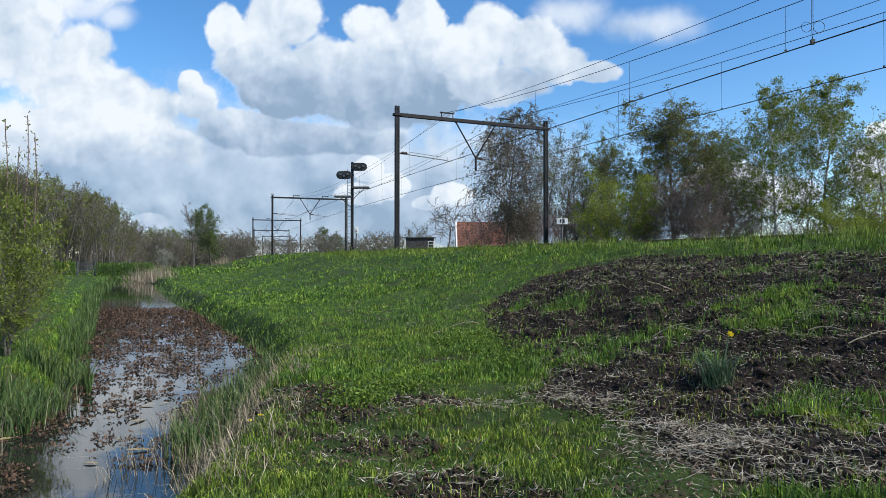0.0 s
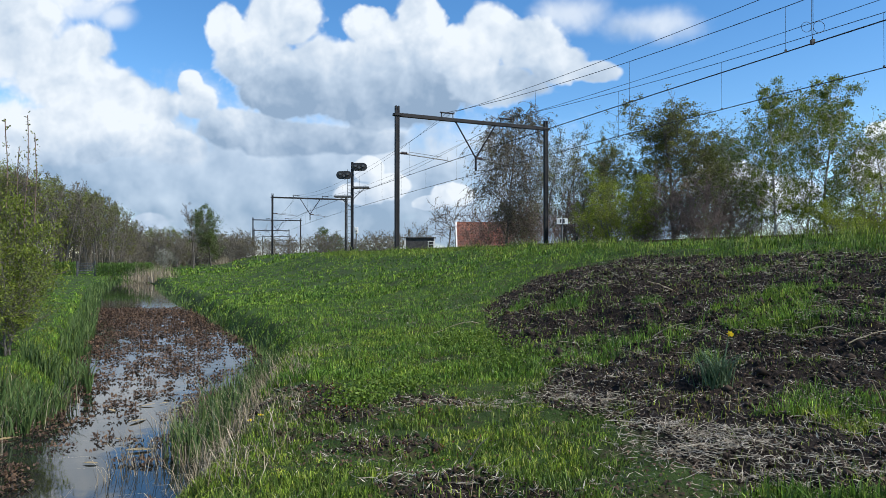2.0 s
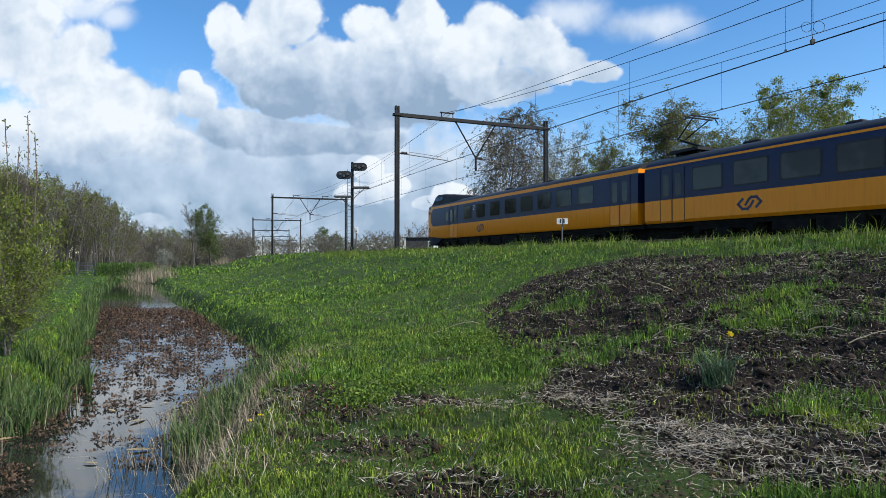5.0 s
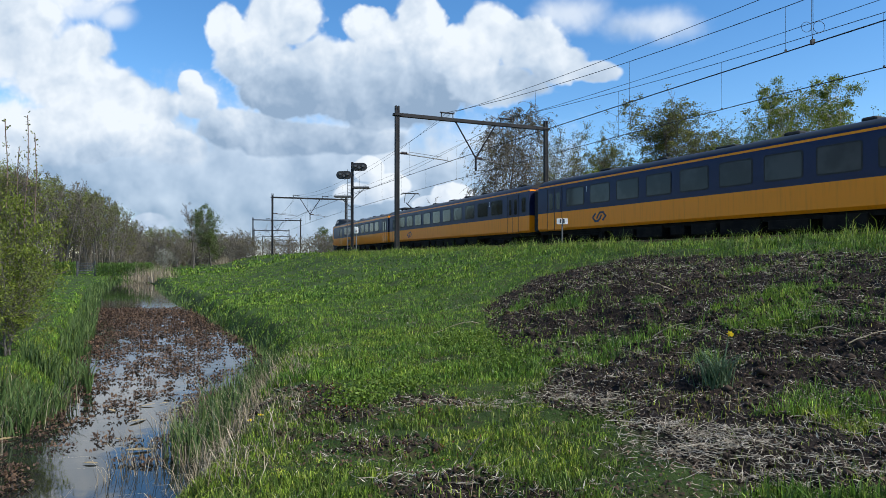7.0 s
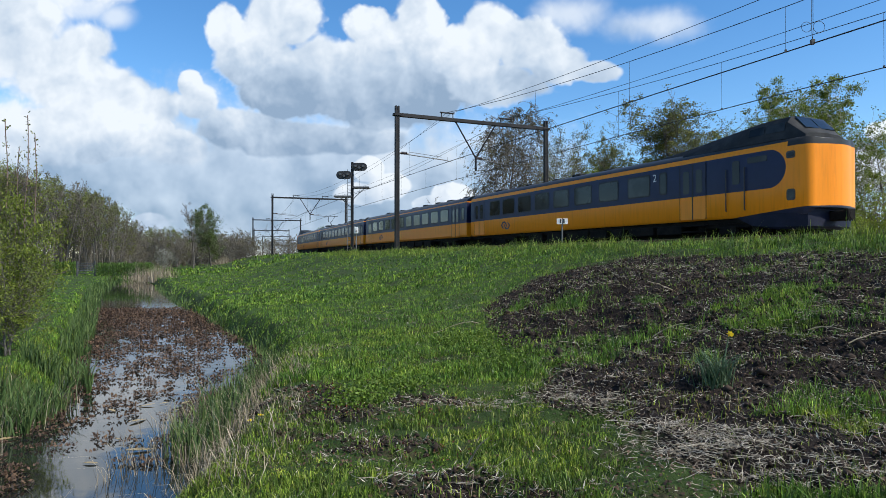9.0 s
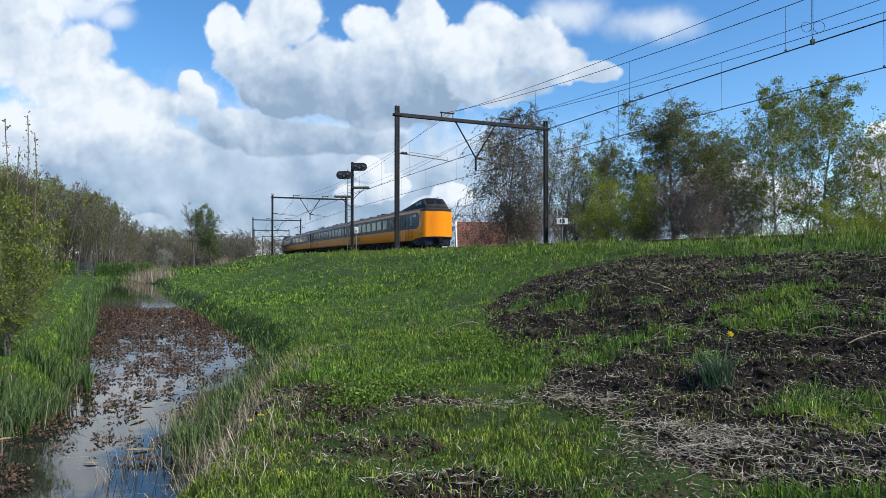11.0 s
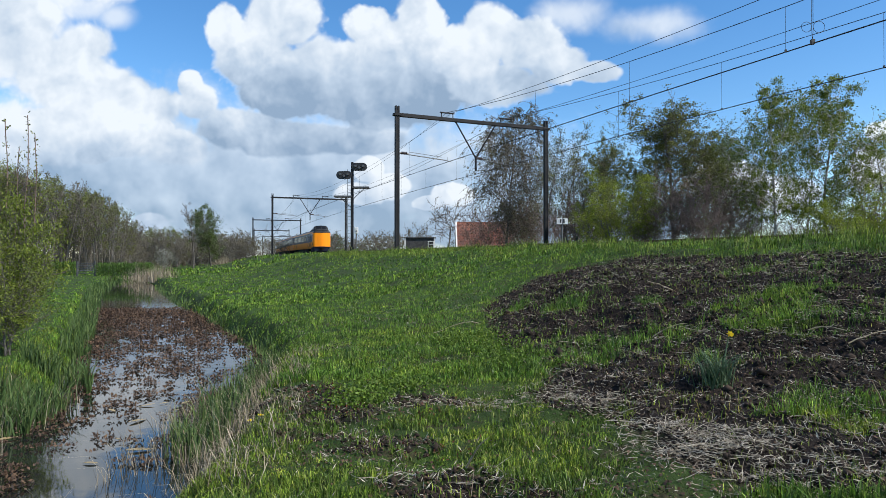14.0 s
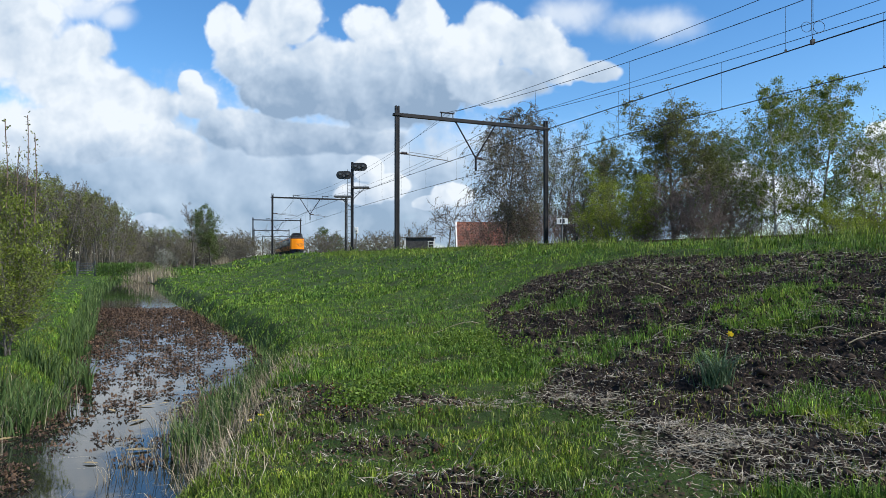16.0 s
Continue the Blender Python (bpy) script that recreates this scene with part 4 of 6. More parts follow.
def build_trees():
    # beyond the railway
    g = "trees behind the railway"
    t = make_tree("birch_tree", 11, 12.6, 3.0, M["bark_pale"], M["leaf_fresh"], 30000, 0.13, limbs=40, subs=7, twigs=5, low=0.24, lift=0.03, hang=0.12, girth=0.011, twig_r=0.008, fuzz=0.10, steep=0.7)
    set_tree(t, 1375, 35.0, 142, 0, 0.9, "tall birch with fresh green leaves behind the railway", group=g)
    again(t, 1460, 36.0, 126, 140, 0.95)
    t = make_tree("alder_tree", 12, 12.8, 4.6, M["bark"], M["leaf_olive"], 46000, 0.13, limbs=44, subs=8, twigs=5, low=0.22, lift=0.10, girth=0.013, twig_r=0.010, fuzz=0.12, steep=1.5)
    set_tree(t, 1200, 42.0, 160, 0, 1.5, "round olive-green tree just coming into leaf", group=g)
    again(t, 1080, 50.0, 236, 70, 0.85)
    again(t, 1258, 48.0, 238, 200, 0.9)
    t = make_tree("weeping_birch", 13, 16.4, 3.6, M["bark"], M["leaf_brown"], 38000, 0.12, limbs=52, subs=7, twigs=6, low=0.16, lift=0.03, hang=0.75, girth=0.010, twig_r=0.014, fuzz=0.05, steep=1.0)
    set_tree(t, 892, 58.0, 182, 0, 1.15, "weeping birch with brownish drooping twigs", group=g)
    t = make_tree("bare_tree", 14, 12.0, 2.4, M["bark"], M["leaf_olive"], 2600, 0.13, limbs=24, subs=6, twigs=4, low=0.22, lift=0.12, girth=0.010, twig_r=0.011)
    set_tree(t, 962, 50.0, 232, 0, 1.0, "slender tree with thin bare branches", group=g)
    for col, dep, top, turn in ((992, 52, 218, 40), (1020, 50, 255, 130), (1048, 46, 272, 200), (1310, 40, 275, 10), (1345, 42, 282, 90), (1545, 38, 225, 220), (1575, 36, 232, 250), (1290, 44, 262, 300), (1425, 40, 262, 80), (935, 62, 300, 20), (1120, 47, 270, 5)):
        again(t, col, dep, top, turn)
    t = make_tree("green_shrub", 15, 6.2, 2.3, M["bark"], M["leaf_bright"], 12000, 0.12, limbs=36, subs=6, twigs=4, low=0.08, lift=0.08, stems=4, girth=0.010, twig_r=0.008, fuzz=0.12)
    set_tree(t, 1090, 38.0, 300, 0, 1.0, "bushy shrub with bright green leaves", "shrub", "shrubs behind the railway")
    for col, dep, top, turn in ((1140, 41, 345, 60), (1062, 42, 350, 150), (1510, 33, 345, 200), (1555, 34, 330, 20)):
        again(t, col, dep, top, turn)
    t = make_tree("bare_shrub", 16, 6.6, 2.6, M["bark_red"], M["leaf_brown"], 1500, 0.09, limbs=40, subs=7, twigs=3, low=0.06, lift=0.10, stems=5, girth=0.008, twig_r=0.012)
    set_tree(t, 1232, 36.0, 288, 0, 1.0, "dense reddish shrub with bare twigs", "shrub", "shrubs behind the railway")
    for col, dep, top, turn in ((1190, 38, 318, 50), (1275, 37, 300, 120), (1310, 36, 365, 190), (868, 62, 345, 250), (842, 66, 385, 30), (915, 60, 335, 130), (940, 58, 345, 290), (1160, 40, 340, 310), (1400, 38, 375, 20), (1445, 37, 385, 200), (1500, 36, 365, 100), (1010, 50, 340, 77), (1065, 48, 330, 12), (1120, 44, 335, 10), (1030, 52, 350, 80), (985, 56, 360, 160), (950, 60, 360, 230), (1545, 35, 330, 60), (900, 66, 365, 90), (1250, 34, 345, 220)):
        again(t, col, dep, top, turn)
    t = make_tree("oak_tree", 17, 8.6, 4.4, M["bark"], None, limbs=18, subs=7, twigs=4, low=0.35, lift=0.05, girth=0.022, twig_r=0.026, steep=0.5)
    set_tree(t, 791, 85.0, 346, 0, 1.0, "small gnarled oak without leaves", group=g)
    # low growth far down the line
    rng = random.Random(4)
    bush = make_tree("far_bush", 18, 4.4, 2.4, M["bark"], M["leaf_brown"], 1200, 0.15, limbs=16, subs=4, twigs=2, low=0.05, stems=4, girth=0.012, twig_r=0.024, fuzz=0.15)
    set_tree(bush, 735, 92.0, 394, 0, 1.0, "low brownish bush far along the line", "shrub", "far bushes along the line")
    for i in range(34):
        col = 405 + 335 * (i + rng.random()) / 34
        again(bush, col, rng.uniform(115, 170), rng.uniform(408, 430), rng.uniform(0, 360), 1.3)
    t = make_tree("spruce_tree", 19, 9.0, 2.0, M["bark"], M["leaf_deep"], 4000, 0.3, limbs=50, subs=5, twigs=2, low=0.08, lift=-0.02, steep=0.2, girth=0.012, twig_r=0.02)
    set_tree(t, 573, 150.0, 402, 0, 1.0, "dark spruce far down the railway", group="far trees")
    again(t, 602, 160.0, 415, 50)
    # wood on the left
    kinds = []
    for k, (seed, leafs, n) in enumerate(((21, M["leaf_olive"], 2000), (22, M["leaf_brown"], 900), (23, M["leaf_fresh"], 1300), (24, M["leaf_brown"], 500))):
        kinds.append(make_tree("wood_tree", seed, 14.0, 2.8, M["bark"], leafs, n, 0.22, limbs=20, subs=4, twigs=2, low=0.30, lift=0.20, girth=0.010, twig_r=0.022))
    edge = [(-60, 270), (70, 300), (110, 318), (150, 326), (190, 346), (220, 375), (250, 396), (285, 404), (330, 406), (410, 416), (470, 428)]
    for i in range(165):
        col = -60 + 500 * ((i * 0.618) % 1.0)
        dep = rng.uniform(70, 92) if col < 230 else rng.uniform(115, 170)
        top = np.interp(col, [e[0] for e in edge], [e[1] for e in edge]) + rng.uniform(-6, 22)
        if i < 4:
            set_tree(kinds[i], col, dep, top, 0, 1.0, "tall thin tree of the wood, barely in leaf", group="trees of the wood beside the ditch")
        else:
            again(kinds[i % 4], col, dep, top, rng.uniform(0, 360))
    for i in range(30):
        col = -60 + 480 * ((i * 0.618) % 1.0)
        near = col < 250
        again(bush, col, rng.uniform(74, 95) if near else rng.uniform(100, 150), rng.uniform(425, 445) if near else rng.uniform(425, 440), rng.uniform(0, 360))
    for i in range(36):
        col = 195 + 250 * ((i * 0.618 + 0.3) % 1.0)
        again(bush, col, rng.uniform(105, 160), rng.uniform(404, 426), rng.uniform(0, 360), 1.2)
    for i in range(26):
        again(bush, -60 + 300 * ((i * 0.618 + 0.1) % 1.0), rng.uniform(94, 108), rng.uniform(365, 420), rng.uniform(0, 360), 0.8)
    t = make_tree("willow_tree", 26, 9.4, 3.2, M["bark"], M["leaf_deep"], 11000, 0.22, limbs=34, subs=7, twigs=3, low=0.14, lift=0.05, girth=0.016, twig_r=0.014, fuzz=0.2)
    set_tree(t, 374, 96.0, 362, 0, 0.95, "round dark green willow at the end of the ditch", group="trees at the ditch end")
    t = make_tree("dead_tree", 27, 8.6, 1.6, M["bark"], None, limbs=16, subs=5, twigs=2, low=0.3, lift=0.16, girth=0.012, twig_r=0.016)
    set_tree(t, 342, 92.0, 358, 0, 1.0, "dead leafless tree at the end of the ditch", group="trees at the ditch end")
    t = make_tree("blossom_bush", 28, 3.4, 1.5, M["bark"], M["blossom"], 1600, 0.15, limbs=24, subs=5, twigs=3, low=0.05, stems=4, girth=0.012, twig_r=0.012)
    set_tree(t, 292, 84.0, 434, 0, 1.0, "bush with pale blossom beyond the ditch", "bush", "blossoming bushes")
    again(t, 449, 140.0, 436)
    # near bush on the left bank
    t = make_tree("near_bush", 29, 2.7, 1.0, M["bark"], M["leaf_fresh"], 10000, 0.055, limbs=44, subs=7, twigs=4, low=0.05, lift=0.10, stems=5, girth=0.008, twig_r=0.0035, fuzz=0.06, steep=0.8)
    set_tree(t, 12, 11.2, 292, 40, 0.62, "bush with small young leaves on the ditch bank", "bush", "bushes on the bank")
    again(t, -70, 11.4, 280, 200, 0.9)
    again(t, 14, 10.6, 395, 90, 0.9)
    r2 = np.random.default_rng(8)
    root = new("long_shoots")
    for col, top, dep in ((27, 212, 11.2), (56, 204, 11.2), (72, 238, 11.3), (40, 262, 11.2)):
        segs = []
        x = side(col) * dep
        z1 = 1.6 + (457 - top) / 1126 * dep
        j = limb(r2, segs, np.array([x - 0.14, dep, 2.0]), np.array([0.06, 0, 1.0]), z1 - 2.0, 0.011, 0.004, 14, 0.03, 0.05)
        twig = tube_wire("twig", [Vector(q[0]) for q in j], 0.008, M["bark_red"], root)
        v, f = leaf_cloud(r2, [q[0] for q in j[3:]], 0.05, 0.03, 80)
        raw("buds", v, f, M["leaf_olive"], twig)["kind"] = "stuff"
    tagged(root, "long upright shoots with buds growing out of the bush", "branch")


build_trees()


# ---- grass, reeds and litter ----
def blades(rng, x, y, z, tall, wide, bend, lean=None):
    """Bent tapering blades: a quad and a tip each, as triangles."""
    n = len(x)
    ang = rng.uniform(0, 2 * math.pi, n)
    face = rng.uniform(0, 2 * math.pi, n)
    w = np.stack([np.cos(face), np.sin(face), np.zeros(n)], 1) * (wide * 0.5)[:, None]
    out = np.stack([np.cos(ang), np.sin(ang), np.zeros(n)], 1)
    if lean is not None:
        out += np.asarray(lean)[None, :]
    base = np.stack([x, y, z], 1)
    up = np.array([[0, 0, 1.0]])
    mid = base + up * (tall * 0.55)[:, None] + out * (bend * tall * 0.22)[:, None]
    tip = base + up * (tall * (1 - 0.35 * bend))[:, None] + out * (bend * tall * 0.75)[:, None]
    v = np.stack([base - w, base + w, mid + w * 0.75, mid - w * 0.75, tip], 1).reshape(-1, 3)
    b = (np.arange(n) * 5)[:, None]
    f = np.concatenate([b + np.array([[0, 1, 2]]), b + np.array([[0, 2, 3]]), b + np.array([[3, 2, 4]])])
    return v, f


M["grass"] = turf("grass_blades", [(0.054, 0.104, 0.015), (0.112, 0.195, 0.025), (0.185, 0.272, 0.036), (0.29, 0.32, 0.10)], 0.24, 0.6)
M["grass_lush"] = turf("lush_grass_blades", [(0.052, 0.120, 0.017), (0.100, 0.205, 0.028), (0.152, 0.272, 0.038), (0.22, 0.29, 0.07)], 0.24, 0.6)
M["reed"] = leafy("iris_leaves", [(0.040, 0.075, 0.024), (0.065, 0.115, 0.032), (0.12, 0.17, 0.05)], 0.20, 0.3)
M["straw"] = leafy("dry_stalks", [(0.12, 0.095, 0.06), (0.25, 0.21, 0.14), (0.40, 0.35, 0.26)], 0.2, 0.35, 0.8)
M["straw_pale"] = leafy("bleached_straw", [(0.20, 0.165, 0.12), (0.36, 0.32, 0.25), (0.52, 0.48, 0.40)], 0.15, 0.3, 0.8)
M["litter"] = leafy("dead_leaves", [(0.035, 0.022, 0.015), (0.075, 0.045, 0.028), (0.12, 0.075, 0.045)], 0.1, 0.4, 0.7)
M["leaf_yellow"] = leafy("yellowed_leaf", [(0.36, 0.27, 0.13), (0.46, 0.36, 0.20)], 0.1, 0.2)
M["weed"] = leafy("bright_weeds", [(0.085, 0.15, 0.018), (0.13, 0.20, 0.025), (0.07, 0.13, 0.02)], 0.3, 0.35)
M["daffodil"] = leafy("daffodil_leaves", [(0.045, 0.085, 0.045), (0.07, 0.12, 0.06), (0.10, 0.15, 0.08)], 0.2, 0.25)
M["petal"] = leafy("yellow_petals", [(0.75, 0.55, 0.02), (0.8, 0.62, 0.03)], 0.3, 0.1)
M["red_leaf"] = leafy("red_leaves", [(0.16, 0.035, 0.02), (0.11, 0.035, 0.025)], 0.25, 0.3)
M["clod"] = material("earth_clods", varied([(0.014, 0.010, 0.008), (0.030, 0.022, 0.016), (0.055, 0.040, 0.030)], 0.3), 0.95, spec=0.2)


def patch(x, y, scale, off):
    return np.array([noise.noise((a * scale, b * scale, off)) for a, b in zip(x, y)])


def build_grass():
    rng = np.random.default_rng(2)

    def sow(count, x0, x1, y0, y1, tall, wide, bend, keep):
        # blades stand in loose tufts
        heads = count // 9
        u = rng.uniform(0, 1, heads)
        y = y0 + (y1 - y0) * u ** 1.35
        x = rng.uniform(-1, 1, heads) * (y * 0.72 + 0.6)
        x, y = np.repeat(x, 9), np.repeat(y, 9)
        x = x + rng.normal(0, 0.035 + 0.002 * y, len(x))
        y = y + rng.normal(0, 0.035 + 0.002 * y, len(x))
        ok = (x > x0) & (x < x1) & keep(x, y)
        x, y = x[ok], y[ok]
        v = across(x, y)
        ok = (v < -5.6) & (ditch_distance(x, y) > 0.12)
        x, y = x[ok], y[ok]
        z = surface(x, y) - 0.01
        k = rng.lognormal(0, 0.4, len(x)) * (0.85 + 0.7 * patch(x, y, 0.9, 5.0) + 0.5 * patch(x, y, 2.6, 6.0))
        k = np.where(x < ditch_edges(y)[0] - 0.8, k * 0.45, k)
        return blades(rng, x, y, z, tall * np.clip(k, 0.3, 2.2), np.full(len(x), wide), rng.uniform(0.15, 0.95, len(x)))

    def lawn(x, y):
        m = soil_mask(x, y) + 0.75 * patch(x, y, 1.1, 1.0) + 0.35 * patch(x, y, 3.3, 2.0)
        return (m + 0.5 * (patch(x, y, 0.8, 31.0) > 0.22) * (y < 9.5) < 0.40) | (rng.uniform(0, 1, len(x)) < 0.10)

    def tufts(x, y):
        return (greens(x, y) + 0.9 * patch(x, y, 2.2, 9.0) + 0.5 * patch(x, y, 5.0, 4.0) > 0.62) & (inside(x, y, SOIL_EDGE) > -0.3)

    layers = [
        ("short_grass", "short green grass growing unevenly before the ditch", sow(330000, -60, 60, 2.5, 13, 0.058, 0.0080, 0.6, lawn)),
        ("meadow_grass", "green meadow grass on the embankment slope", sow(210000, -60, 60, 8.0, 26, 0.085, 0.013, 0.6, lawn)),
        ("far_grass", "grass on the far embankment slope and field", sow(90000, -60, 60, 20, 62, 0.10, 0.045, 0.6, lawn)),
        ("distant_grass", "distant grass on the embankment beyond the ditch end", sow(30000, -120, 60, 58, 140, 0.22, 0.13, 0.6, lawn)),
        ("grass_tufts", "tufts of fresh grass on the bare earth", sow(200000, 0.5, 14, 3.2, 14, 0.11, 0.009, 0.6, tufts)),
    ]
    for name, label, (v, f) in layers:
        tagged(raw(name, v, f, M["grass" if name == "short_grass" else "grass_lush"]), label, "grass", kind="stuff")
    # shaggy verge on the crest
    n = 42000
    s, c = rng.uniform(2, 60, n), rng.normal(-7.3, 0.85, n)
    shag = patch(s, c, 0.8, 3.0) + 0.6 * patch(s, c, 2.2, 8.0)
    ok = shag > -0.2
    p, shag = np.array([along(a, b)[:] for a, b in zip(s[ok], c[ok])]), shag[ok]
    z = height(p[:, 0], p[:, 1])
    v, f = blades(rng, p[:, 0], p[:, 1], z, rng.lognormal(-1.85, 0.4, len(z)) * (0.8 + 1.5 * np.clip(shag, 0, 0.8)), np.full(len(z), 0.013), rng.uniform(0.2, 1.0, len(z)))
    tagged(raw("verge_grass", v, f, M["grass"]), "shaggy grass along the edge of the track bed", "grass", kind="stuff")


build_grass()


def build_banks():
    rng = np.random.default_rng(3)

    def bank(count, y0, y1, left, inner, outer, tall, wide, bend, thin, power=1.0):
        y = y0 + (y1 - y0) * rng.uniform(0, 1, count) ** power
        l, r = ditch_edges(y)
        off = rng.uniform(-inner, outer, count)
        x = l - off if left else r + off
        ok = patch(x, y, 0.9, 7.0 + left) > thin
        x, y = x[ok], y[ok]
        z = np.maximum(height(x, y), -0.55)
        k = rng.lognormal(0, 0.3, len(x))
        return blades(rng, x, y, z, tall * np.clip(k, 0.4, 1.8), np.full(len(x), wide), rng.uniform(bend * 0.2, bend, len(x)), (0.2, 0, 0) if left else (-0.3, 0, 0))

    parts = [bank(2600, 7.2, 10.4, True, 0.35, 0.75, 0.42, 0.020, 0.7, -0.05), bank(2600, 10.5, 30, True, 0.25, 0.40, 0.30, 0.024, 0.6, -0.1), bank(2000, 28, 62, True, 0.25, 0.5, 0.26, 0.045, 0.5, -0.2)]
    v = np.concatenate([p[0] for p in parts])
    o = np.cumsum([0] + [len(p[0]) for p in parts[:-1]])
    f = np.concatenate([p[1] + k for p, k in zip(parts, o)])
    tagged(raw("iris_leaves", v, f, M["reed"]), "upright green iris leaves along the ditch bank", "water plants", kind="stuff")
    parts = [bank(1700, 6.5, 11.5, False, 0.35, 0.25, 0.40, 0.018, 0.6, 0.05), bank(1500, 12, 45, False, 0.12, 0.3, 0.24, 0.026, 0.7, 0.0)]
    v = np.concatenate([p[0] for p in parts])
    f = np.concatenate([parts[0][1], parts[1][1] + len(parts[0][0])])
    tagged(raw("sedge", v, f, M["reed"]), "green sedge clumps at the water's edge", "water plants", kind="stuff")
    parts = [bank(1900, 4.2, 10.5, False, 0.75, 0.45, 0.36, 0.006, 1.2, -0.05), bank(1500, 4.0, 10.5, False, 0.1, 1.1, 0.20, 0.007, 1.6, -0.2), bank(500, 4.2, 9.0, True, 0.5, 0.6, 0.5, 0.006, 1.1, -0.1)]
    # reeds standing at the end of the ditch
    n = 2600
    y = rng.uniform(50, 70, n)
    l, r = ditch_edges(y)
    x = r + rng.normal(0.3, 1.0, n)
    ok = patch(x, y, 0.5, 40.0) > -0.1
    x, y = x[ok], y[ok]
    parts.append(blades(rng, x, y, np.full(len(x), -0.4), rng.lognormal(-0.05, 0.35, len(x)), np.full(len(x), 0.03), rng.uniform(0.05, 0.5, len(x))))
    s, c = rng.uniform(120, 175, 1800), rng.normal(-13.0, 0.8, 1800)
    p = np.array([along(a, b)[:] for a, b in zip(s, c)])
    parts.append(blades(rng, p[:, 0], p[:, 1], height(p[:, 0], p[:, 1]), rng.lognormal(0.0, 0.3, 1800), np.full(1800, 0.05), rng.uniform(0.1, 0.6, 1800)))
    v = np.concatenate([p[0] for p in parts])
    o = np.cumsum([0] + [len(p[0]) for p in parts[:-1]])
    f = np.concatenate([p[1] + k for p, k in zip(parts, o)])
    tagged(raw("dry_reeds", v, f, M["straw"]), "pale dry reeds and stalks in and beside the ditch", "reeds", kind="stuff")


build_banks()


def flakes(rng, c, lo, hi, narrow):
    """One tilted kite at each place."""
    n = len(c)
    a = rng.normal(0, 1, (n, 3))
    a[:, 2] = np.abs(a[:, 2]) * 0.45
    a /= np.linalg.norm(a, axis=1)[:, None]
    b = np.cross(a, rng.normal(0, 0.5, (n, 3)) + np.array([0, 0, 1.0]))
    b /= np.linalg.norm(b, axis=1)[:, None]
    k = rng.uniform(lo, hi, n)[:, None]
    v = np.stack([c, c + a * k * 0.5 + b * k * narrow, c + a * k, c + a * k * 0.5 - b * k * narrow], 1).reshape(-1, 3)
    return v, np.arange(4 * n).reshape(-1, 4)


